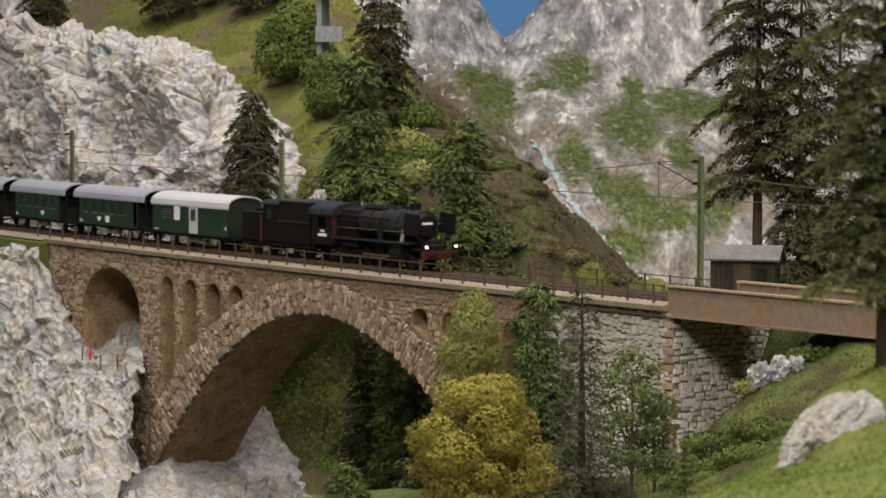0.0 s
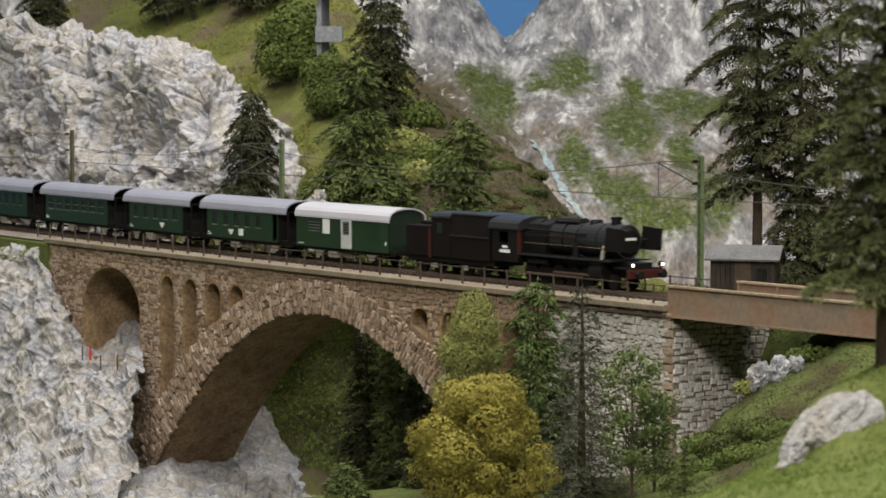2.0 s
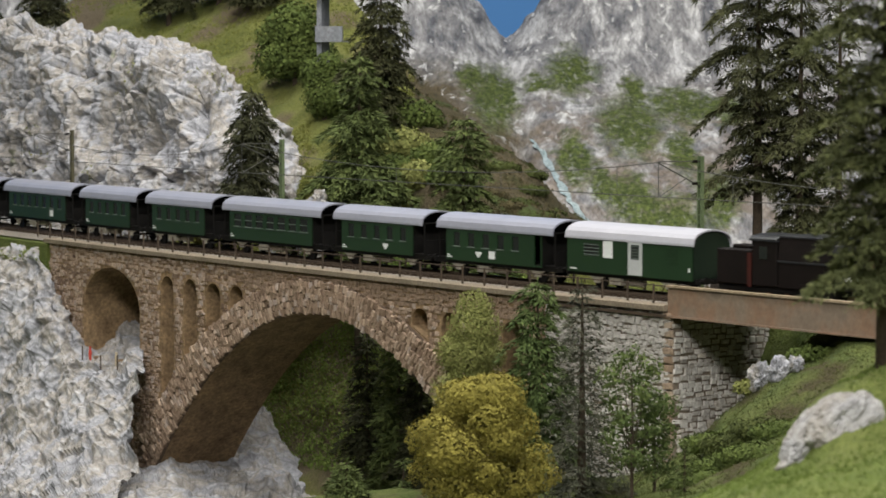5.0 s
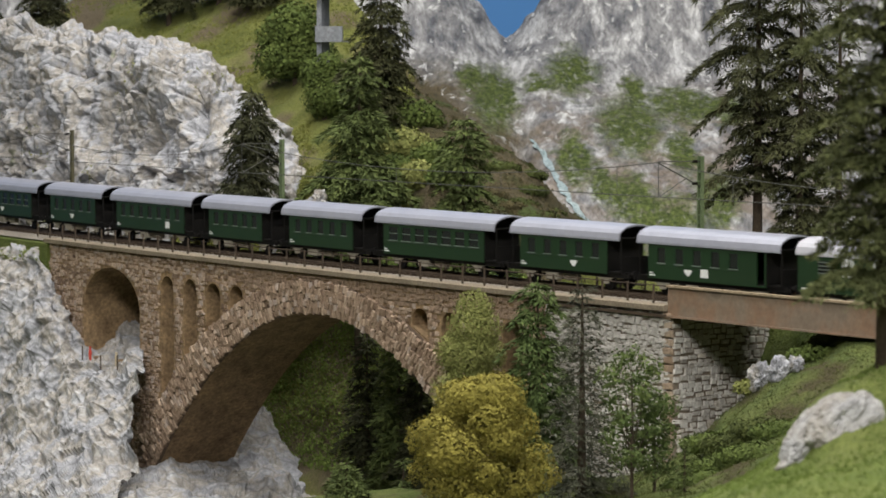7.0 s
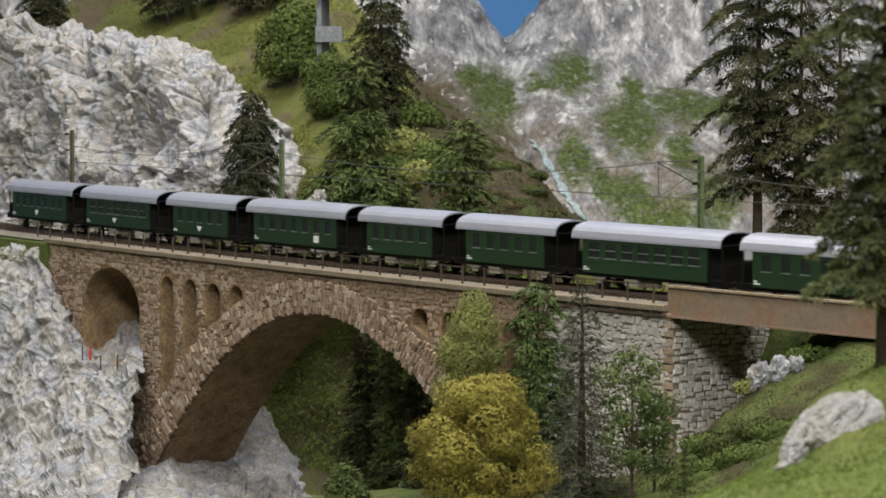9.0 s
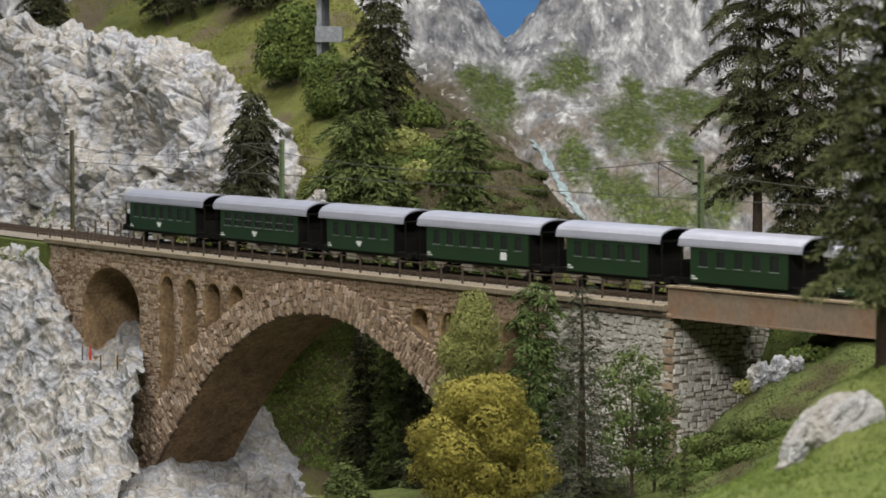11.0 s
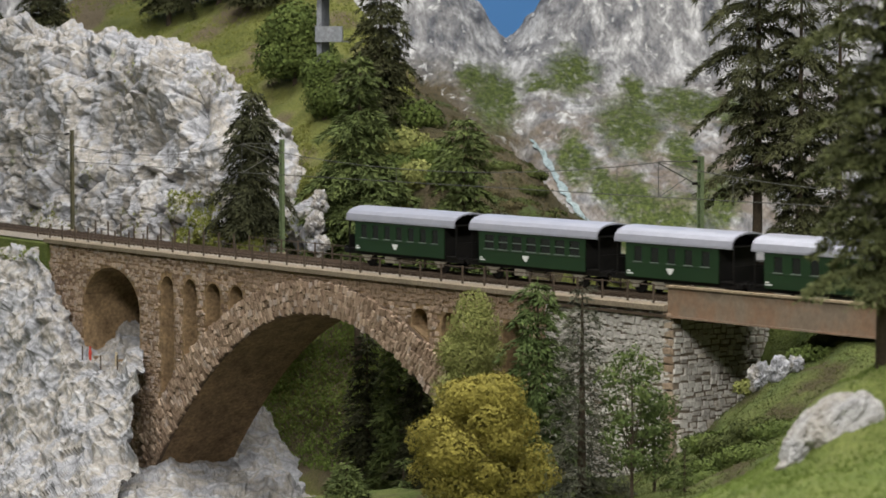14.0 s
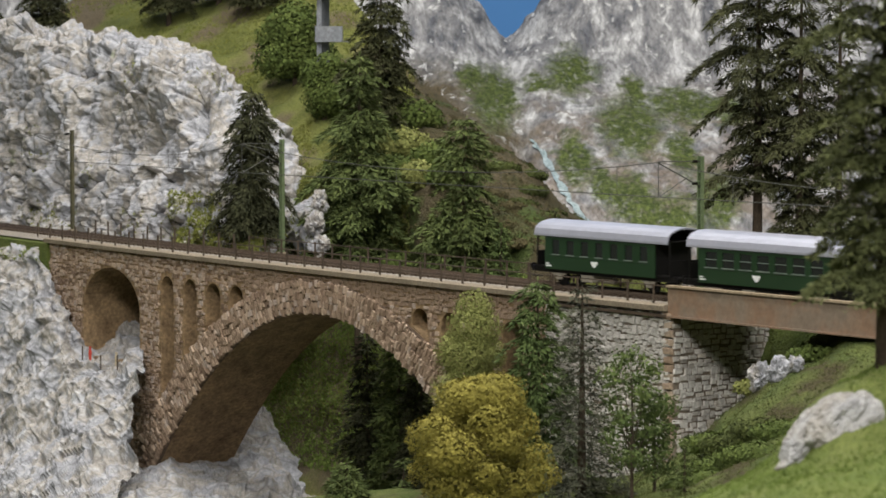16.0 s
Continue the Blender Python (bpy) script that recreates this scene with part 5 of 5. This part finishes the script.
def leafy(x, y, lobes, material, label, seed, base=None, leaves=5200, leaf=.3, trunk=.22, name="leafy_tree", category="tree", loose=.18, lump=.22):
    """Crown of leaf lobes: (dx, dy, z above ground, rx, rz)."""
    r = random.Random(seed)
    zb = (ground_z(x, y) - 0.3) if base is None else base
    tree = thing(name, label, category, at(x, y, zb))
    topz = max(l[2] for l in lobes)
    bm = rodded((0, 0, -.2), (0, 0, topz * .8), trunk, 8, trunk * .4)
    for l in lobes:
        rod(bm, (0, 0, l[2] * .45), (l[0], l[1], l[2]), trunk * .35, 6, trunk * .12)
    part("trunk", bm, M_BARK, tree)
    verts, faces = [], []
    weight = [l[3] * l[3] for l in lobes]
    for i in range(leaves):
        l = r.choices(lobes, weight)[0]
        d = rand_dir(r)
        q = 1 + lump * noise.noise(d * 2.6 + Vector((l[0], l[1], l[2])) * 3)
        rad = q * (1 - abs(r.gauss(0, loose))) + r.uniform(0, .06)
        p = Vector((l[0] + d.x * l[3] * rad, l[1] + d.y * l[3] * rad, l[2] + d.z * l[4] * rad))
        q = rand_dir(r)
        dd = (q - d * q.dot(d) + d * r.uniform(-.2, .5)).normalized()
        sd = (d.cross(dd) + rand_dir(r) * .45).normalized()
        s_ = leaf * r.uniform(.55, 1.3)
        quad_leaf(verts, faces, p, dd, sd, s_, s_ * .75)
    soup("crown", verts, faces, material, tree)
    return tree


def ring_lobes(seed, rad, z0, z1, lr, count, squash=.85):
    r = random.Random(seed)
    out = []
    for i in range(count):
        u = (i + .5) / count
        z = z0 + (z1 - z0) * u
        prof = rad * math.sin(math.pi * (.16 + .78 * u)) ** .8
        a = i * 2.4 + r.uniform(-.4, .4)
        k = r.uniform(.55, .82)
        q = lr * r.uniform(.75, 1.2)
        out.append((prof * k * math.cos(a), prof * k * math.sin(a), z, q, q * squash))
    return out


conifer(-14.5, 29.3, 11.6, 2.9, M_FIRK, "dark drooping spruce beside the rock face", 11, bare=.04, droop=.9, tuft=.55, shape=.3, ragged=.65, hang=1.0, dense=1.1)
conifer(-6.3, 27.5, 14.3, 4.2, M_FIR, "tall green spruce behind the bridge", 12, base=-1.6, bare=.04, droop=.5, tuft=.66, shape=.5, ragged=.4, dense=1.1, hang=.3)
conifer(-4.9, 38.0, 22.0, 3.4, M_FIRD, "tall dark spruce on the hillside", 13, bare=.1, droop=.5, tuft=.6, ragged=.4, shape=.55, hang=.5)
conifer(1.5, 16.6, 9.8, 3.6, M_FIR, "bushy dark green spruce behind the bridge", 14, bare=.36, droop=.5, tuft=.62, shape=.45, ragged=.35, dense=1.15, hang=.3)
conifer(3.8, -1.5, 2.9, 1.7, M_FIRG, "young spruce with drooping twigs beside the track", 15, base=-1.5, bare=.03, droop=.9, tuft=.4, ragged=.5, dense=.7)
conifer(20.2, -4.5, 25.0, 4.6, M_FIRD, "tall dark fir with sagging sparse branches", 16, bare=.36, droop=.5, tuft=.5, shape=.35, ragged=.55, dense=1.05, hang=.7)
conifer(22.6, -7.0, 23.0, 3.3, M_FIRD, "tall dark fir with sagging sparse branches", 17, bare=.16, droop=.6, tuft=.5, shape=.4, ragged=.5, dense=1.1, hang=.7)
conifer(25.2, -6.0, 20.5, 3.8, M_FIRD, "tall dark fir with sagging sparse branches", 18, bare=.1, droop=.8, tuft=.6, shape=.5, ragged=.4, dense=.8)
conifer(14.6, -92.0, 20.5, 2.8, M_FIRF, "mossy olive pine with bare lower trunk on the knoll", 19, bare=.19, droop=.3, tuft=.3, shape=.22, ragged=.35, dense=1.1, name="pine_tree")
conifer(5.5, -22.0, 1.1, 2.5, M_FIRG, "fresh green spruce in front of the abutment", 20, bare=.03, droop=.75, tuft=.45, shape=.36, ragged=.6, dense=1.0, hang=.5)
conifer(7.3, -38.0, 2.3, 2.9, M_BARE, "sparse half-bare fir in front of the abutment", 21, bare=.04, droop=.4, tuft=.36, dense=.45, shape=.72, ragged=.3)
conifer(11.5, -52.0, -4.6, .55, M_FIR, "small dark spruce in the valley", 22, bare=.03, tuft=.25, dense=.7)
conifer(-3.1, 10.0, -3.6, 3.0, M_FIR, "dark spruce in the gorge beneath the arch", 23, base=-18, bare=.03, droop=.5, tuft=.6, shape=.55)
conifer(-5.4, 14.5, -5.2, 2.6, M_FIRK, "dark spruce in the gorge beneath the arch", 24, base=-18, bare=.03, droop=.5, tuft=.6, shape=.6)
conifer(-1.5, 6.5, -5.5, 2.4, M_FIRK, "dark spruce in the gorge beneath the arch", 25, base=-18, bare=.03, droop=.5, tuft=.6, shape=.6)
conifer(-5.9, -14.0, -10.8, 1.9, M_FIR, "small spruce below the arch", 26, bare=.02, droop=.5, tuft=.45, shape=.7)
conifer(-2.5, -8.0, -11.0, 2.2, M_FIR, "small spruce below the arch", 27, bare=.02, droop=.5, tuft=.45, shape=.7)
conifer(-46.0, 86.0, 27.0, 3.2, M_FIRD, "dark spruce on top of the cliff", 28, bare=.05, droop=.5)
conifer(-38.0, 84.0, 27.0, 3.0, M_FIRD, "dark spruce on top of the cliff", 29, bare=.05, droop=.5)
conifer(-26.5, 88.0, 29.0, 3.0, M_FIRD, "dark spruce on the hilltop", 30, bare=.18, droop=.5)
conifer(-21.5, 86.0, 29.0, 3.2, M_FIRD, "dark spruce on the hilltop", 31, bare=.15, droop=.5)
conifer(-17.0, 80.0, 29.0, 3.2, M_FIRD, "dark spruce on the hilltop", 32, bare=.1, droop=.5)

leafy(-12.6, 55.0, [(0, 0, 3.2, 2.6, 2.5), (-1.6, -.6, 2.4, 1.9, 1.9), (1.7, -.4, 2.6, 2.0, 2.0), (-.5, -.6, 5.0, 2.1, 1.9), (1.2, -.3, 4.9, 1.8, 1.7), (-1.7, 0, 4.2, 1.6, 1.5), (.2, 0, 6.2, 1.5, 1.2)], M_BUSH, "dense round green deciduous tree on the hillside", 41, leaves=9000, leaf=.34)
leafy(1.6, -16.0, [(0, 0, 9.2, 1.9, 1.7), (.3, 0, 10.9, 1.7, 1.5), (-.3, 0, 7.2, 2.0, 1.7), (.3, .2, 12.2, 1.2, 1.1), (-1.0, 0, 9.6, 1.1, 1.2), (1.1, 0, 9.4, 1.1, 1.2)], M_OLIVE, "soft olive-green round-topped tree at the arch", 42, base=-13.5, leaves=30000, leaf=.12, loose=.2)
leafy(1.9, -45.0, ring_lobes(12, 3.6, -.2, 5.6, 1.15, 30, .78) + [(0, 0, 2.6, 1.5, 2.2), (.1, -.3, 5.5, 1.8, .95)], M_YELLOW, "bushy yellow-green autumn tree in front of the bridge", 43, base=-8.6, leaves=64000, leaf=.14, loose=.05, lump=.4)
leafy(-9.7, 46.0, [(0, 0, 2.2, 1.8, 2.0), (.4, 0, 4.4, 1.5, 1.4), (-.9, 0, 4.0, 1.2, 1.3), (1.0, -.2, 3.0, 1.4, 1.6)], M_BUSH, "green bush before the chalet", 46, leaves=6000, leaf=.26, name="bush", category="bush")
leafy(9.4, -46.0, ring_lobes(6, 1.9, 1.5, 7.6, .8, 16), M_BIRCH, "slender sparse birch with small leaves", 44, base=-8.4, leaves=3400, leaf=.2, loose=.45, trunk=.1)
leafy(10.6, -45.0, ring_lobes(9, 1.5, 1.2, 5.2, .8, 10), M_BIRCH, "slender sparse birch with small leaves", 45, base=-8.2, leaves=1900, leaf=.2, loose=.45, trunk=.09)
for i, (bx, by, w) in enumerate([(-2.8, 34, 2.0), (-4.5, 40, 2.2), (-.5, 30, 1.8), (-1.8, 28, 1.7), (-3.6, 30, 1.8), (.6, 25, 1.6), (-.4, 22, 1.5), (-3.2, 25, 1.6), (-2.0, 38, 1.8), (6.5, 9, 1.5), (-8.0, 46, 2.2), (2.6, 12, 1.6), (8.5, 5, 1.3)]):
    leafy(bx, by, [(0, 0, w * .6, w, w * .7), (w * .6, 0, w * .4, w * .6, w * .5), (-w * .6, 0, w * .5, w * .6, w * .5)], M_BUSH if i % 3 else M_OLIVE, "low green scrub bush on the hillside", 50 + i, leaves=2600, leaf=.3, trunk=.1, name="bush", category="bush")
for i, (bx, by, w) in enumerate([(14.5, -37, 1.3), (18.0, -31, 1.3), (20.5, -33, 1.2), (24.0, -34, 1.4), (12.5, -44, 1.0), (6.0, -52, 1.6), (8.0, -56, 1.3), (-7.6, 12.0, 1.6), (-8.6, 9.0, 1.5), (-7.2, 6.0, 1.6), (-9.4, 4.0, 1.5), (-8.6, -1.0, 1.6), (-9.8, 8.0, 1.2), (-7.0, 14.0, 1.5), (-9.2, 12.0, 1.3)]):
    leafy(bx, by, [(0, 0, w * .15, w * 1.2, w * .4), (w * .9, .3, w * .1, w * .7, w * .3), (-w * .9, -.3, w * .1, w * .7, w * .3)], M_OLIVE if i % 2 else M_BUSH, "low green scrub bush on the valley slope", 70 + i, leaves=2400, leaf=.22, trunk=.06, name="bush", category="bush")


for i, (bx, by, w) in enumerate([(6.0, 36, .9), (6.8, 31, 1.0), (4.6, 38, .8), (6.5, 28, 1.2), (4.5, 30, 1.2), (8.2, 26, .8), (5.6, 24, 1.3), (7.4, 22, 1.0), (3.4, 34, 1.1)]):
    leafy(bx, by, [(0, 0, 0, w, w * .4), (w * .7, .2, -.1, w * .6, w * .35), (-w * .7, -.2, 0, w * .6, w * .35)], M_BUSHD, "low leafy green scrub on the dry slope", 150 + i, leaves=2600, leaf=.22, trunk=.06, name="bush", category="bush", loose=.3)
for i, (bx, by, w) in enumerate([(3.5, 24, 1.3), (4.8, 21, 1.3), (6.2, 18, 1.2), (7.4, 15, 1.2), (8.6, 12, 1.2), (2.6, 28, 1.3), (5.6, 15, 1.1), (4.2, 17, 1.2), (9.6, 9, 1.1), (7.2, 11, 1.0), (1.6, 32, 1.3)]):
    leafy(bx, by, [(0, 0, w * .05, w * .8, w * .3), (w * .6, .2, 0, w * .5, w * .25), (-w * .6, -.2, 0, w * .5, w * .25)], M_SCRUB, "low brown dry scrub on the hillside", 110 + i, leaves=2200, leaf=.2, trunk=.06, name="bush", category="bush", loose=.4)
for i, (bx, by, w) in enumerate([(-12.2, 12, 1.9), (-11.2, 9.5, 1.9), (-10.0, 14, 2.1), (-11.0, 15.5, 2.0), (-10.2, 6.0, 1.8), (-9.2, 9.0, 2.0), (-9.6, 3.0, 1.8), (-8.8, 0.0, 1.7), (-8.2, 12.0, 1.9)]):
    leafy(bx, by, [(0, 0, w * .2, w * 1.1, w * .6), (w * .8, .2, w * .1, w * .8, w * .5), (-w * .8, -.2, w * .3, w * .8, w * .5)], M_OLIVE, "soft olive-green bush in the gorge", 130 + i, leaves=3000, leaf=.2, trunk=.06, name="bush", category="bush", loose=.4)


for i, (bx, by, w) in enumerate([(15.6, -40, 1.5), (17.0, -40.5, 1.4), (14.4, -45, 1.6), (15.8, -46, 1.5), (13.2, -47, 1.2), (17.4, -44, 1.3)]):
    leafy(bx, by, [(0, 0, w * .05, w * 1.1, w * .42), (w * .9, .3, 0, w * .7, w * .35), (-w * .9, -.3, 0, w * .7, w * .35)], M_BUSHD if i < 2 else M_BUSH, "low mossy green scrub mound in the hollow", 180 + i, leaves=4200, leaf=.16, trunk=.06, name="bush", category="bush", loose=.25)


# flock and grass tufts over the green ground
def tufts(name, verts, faces, count, size, material, seed, keep):
    r = random.Random(seed)
    tv, tf = [], []
    tries = 0
    while len(tf) < count and tries < count * 8:
        tries += 1
        q = faces[r.randrange(len(faces))]
        p = verts[q[0]].lerp(verts[q[2]], r.random())
        if not keep(p):
            continue
        for k in range(3):
            d = (Vector((0, 0, 1)) + rand_dir(r) * .9).normalized()
            sd = d.cross(rand_dir(r)).normalized()
            quad_leaf(tv, tf, p + rand_dir(r) * size * .6, d, sd, size * r.uniform(.5, 1.3), size * r.uniform(.3, .6))
    return tagged(soup(name, tv, tf, material), "short green grass flock on the slope", "grass", kind="stuff")


def patchy(p, f=.12, th=.0):
    return noise.noise(p * f) > th


tufts("hill_grass", hv, hf, 110000, .24, M_TUFTY, 91, lambda p: p.z > -16 and p.x < -2.5 and patchy(p, .13, -.2))
tufts("dry_slope_grass", hv, hf, 24000, .22, M_SCRUB, 98, lambda p: p.z > -9 and p.x > -4.5 and patchy(p, .3, -.1))
tufts("gorge_grass", hv, hf, 60000, .28, M_TUFTF, 97, lambda p: -17 < p.z < -1.5 and -16 < p.x < 6)
tufts("valley_grass", vv, vf, 110000, .12, M_TUFTV, 92, lambda p: p.x > 0)
tufts("knoll_grass", fv_, ff, 40000, .1, M_TUFTF, 93, lambda p: not (p.x < 13.2 and p.z > 1.0 and p.y > -98 and p.x > 10.6))
tufts("bank_grass", bv, bf, 16000, .16, M_TUFT, 94, lambda p: p.z > -3)
tufts("ledge_grass", lv, lf, 2500, .22, M_TUFT, 95, lambda p: p.z > -2.2)
tufts("cliff_foot_grass", cv, cf, 14000, .3, M_TUFTY, 99, lambda p: -21.5 < p.x < -13.5 and p.z < 3.2 and noise.noise(p * .4) > -.2)
tufts("cliff_tufts", cv, cf, 5000, .25, M_TUFTY, 96, lambda p: noise.noise(p * .22) > .38 or (p.z < 1.6 and noise.noise(p * .16) > .0))

# pale rock breaking out of the foreground knoll
bm = bmesh.new()
bmesh.ops.create_icosphere(bm, subdivisions=5, radius=1.0)
for v in bm.verts:
    d = v.co.copy()
    k = 1 + .22 * plaster(d, 1.3, 21) + .1 * plaster(d, 3.2, 22)
    v.co = Vector((d.x * 1.95 * k, d.y * 1.4 * k, d.z * 1.1 * k))
ob = part("boulder", bm, M_ROCKW)
ob.matrix_basis = Matrix.Translation(Vector((12.35, -95.5, 1.5)) * U) @ Matrix.Rotation(radians(-44), 4, "Y")
tagged(ob, "pale weathered boulder half sunk in the grassy knoll", "rock")
for i, (rx, ry, rz, sz) in enumerate([(17.2, -33.0, -3.6, .85), (18.1, -34.4, -3.0, .7), (18.9, -35.6, -2.6, .55), (-9.4, 22.5, 1.5, .8), (-9.2, 24.0, 3.2, .7), (-9.0, 21.0, 0.2, .8)]):
    bm = bmesh.new()
    bmesh.ops.create_icosphere(bm, subdivisions=5, radius=1.0)
    for v in bm.verts:
        d = v.co.copy()
        k = 1 + .42 * crag(d, 1.3, 30 + i) + .12 * crag(d, 3.5, 60 + i)
        v.co = Vector((d.x * .9 * k, d.y * .8 * k, d.z * 1.05 * k)) * sz
    ob = part("boulder", bm, M_ROCK)
    ob.matrix_basis = at(rx, ry, rz, 40 * i)
    tagged(ob, "grey craggy rock poking out of the slope", "rock")

# ---- waterfall lying on the mountain ----
wv, wf = [], []
path = [(9.1, 5.7, .10), (10.0, 4.4, .2), (11.2, 2.0, .2), (12.0, .6, .2), (13.5, -1.6, .28), (14.8, -3.4, .36), (16.4, -5.2, .5), (17.8, -6.9, .7), (18.9, -8.2, .8)]
r = random.Random(3)
pts = []
for (xa, za, wa), (xb, zb, wb) in zip(path, path[1:]):
    for i in range(6):
        u = i / 6
        pts.append((xa + (xb - xa) * u + r.uniform(-.22, .22), za + (zb - za) * u, (wa + (wb - wa) * u) * r.uniform(.45, 1.25)))
for x, z, w in pts:
    for k in (-1, -.33, .33, 1):
        xx = x + w * k * 1.9
        hit = BVH_M.ray_cast(Vector((xx, -50, z)), Vector((0, 1, 0)))
        yy = hit[0].y if hit[0] is not None else 90
        wv.append(Vector((xx, yy - .6 - (.15 if abs(k) < .5 else 0), z)))
for i in range(len(pts) - 1):
    for k in range(3):
        a = i * 4 + k
        wf.append((a, a + 1, a + 5, a + 4))
tagged(soup("waterfall", wv, wf, M_WATER, smooth=True), "thin pale blue waterfall running down the mountain gully", "water", kind="structure")

# ---- hut beside the track ----
hut = thing("hut", "small dark weathered wooden trackside hut", "hut", at(18.6, -12.5, -0.45, -54.3 + 40))
for y in (-1.3, 1.3):
    for i in range(13):
        x = -1.95 + i * .3
        part("board", boxed(x + .01, x + .29, y - .04, y + .04, -.4, 2.0 + (0), .01), M_HUTW, hut)
for xw in (-1.95, 1.95):
    for i in range(9):
        y = -1.3 + i * .29
        part("board", boxed(xw - .04, xw + .04, y + .01, y + .28, -.4, 2.0 + .62 * (1 - abs(y + .14) / 1.3), .01), M_HUTW, hut)
for sg in (-1, 1):
    bm = bmesh.new()
    prism(bm, [(sg * 1.65, 1.86), (0, 2.66), (0, 2.76), (sg * 1.68, 1.97)], "x", -2.3, 2.3)
    part("roof", bm, M_HUTR, hut)
part("door", boxed(-.5, .5, -1.38, -1.35, -.3, 1.75, .01), M_WOOD, hut)
part("window", boxed(.9, 1.5, -1.38, -1.35, .7, 1.4), M_GLASS, hut)
part("window", boxed(1.99, 2.02, -.4, .4, .7, 1.4), M_GLASS, hut)

# ---- pale timber house remains on the hill: wall panel and roof between the trees ----
house = thing("chalet", "pale grey-blue chalet half hidden by hillside trees", "house", at(-9.6, 50.0, ground_z(-9.6, 50) - .3, -14))
gz = 15.2 - (ground_z(-9.6, 50) - .3)
part("wall", boxed(-.95, -.55, 0, 2.4, -.5, gz + 3.9), M_HOUSE, house)
part("balcony", boxed(-.95, 1.4, -.5, -.3, gz + .1, gz + 1.3), M_HOUSE, house)
part("balcony_floor", boxed(-.95, 1.4, -.5, 2.4, gz, gz + .1), M_HOUSE, house)
part("roof", boxed(-1.2, 1.6, -.8, 2.8, gz + 3.9, gz + 4.2), M_HUTR, house)
house2 = thing("chalet", "pale blue-grey chalet wall at the hilltop", "house", at(-21.5, 90.0, ground_z(-21.5, 90) - .3, 12))
part("wall", boxed(-1.6, 1.2, 0, 3, -.5, 5.5), M_HOUSE, house2)
part("roof", boxed(-2.0, 1.6, -.4, 3.4, 5.5, 5.8), M_HUTR, house2)


# ---- lookout on the ledge: little figures, posts ----
def figure(s_, n, red, label):
    z = -6.6
    p = on_track(s_, n, z)
    gz = ground_z(p.x, p.y, high=p.z + 2)
    bm = bmesh.new()
    rod(bm, (0, 0, 0), (0, 0, .5), .09, 8, .12)
    rod(bm, (0, 0, .5), (0, 0, .88), .14, 8, .09)
    bmesh.ops.create_icosphere(bm, subdivisions=2, radius=.1, matrix=Matrix.Translation((0, 0, .98)))
    ob = part("figurine", bm, M_SKINR if red else M_SKINP)
    ob.matrix_basis = at(p.x, p.y, gz)
    tagged(ob, label, "figurine")


figure(-37.3, -3.9, True, "tiny red painted figurine on the ledge")
figure(-32.8, -4.0, False, "tiny pale painted figurine on the ledge")
fence = thing("lookout_fence", "thin dark fence posts on the rock ledge", "fence")
for s_ in (-37.6, -34.6, -31.9):
    p = on_track(s_, -4.4, 0)
    gz = ground_z(p.x, p.y, high=-3)
    part("post", rodded((p.x, p.y, gz - .2), (p.x, p.y, gz + 1.1), .06, 6), M_IRON, fence)


# ---- what moves: the train along the track, its wheels turning ----
def motions():
    for car, offset, length in CARS:
        walk(car, [(k * 0.5, car_pose(train_s(k * 0.5) + offset, length)) for k in range(33)])
    for ws, xa, r in WHEELS:
        rows = []
        for k in range(241):
            turn = -math.degrees((train_s(k / 15) - train_s(0)) / r)
            rows.append((k / 15, pose(xa * U, 0, r * U, 0, -turn, 0)))
        walk(ws, rows)


motions()
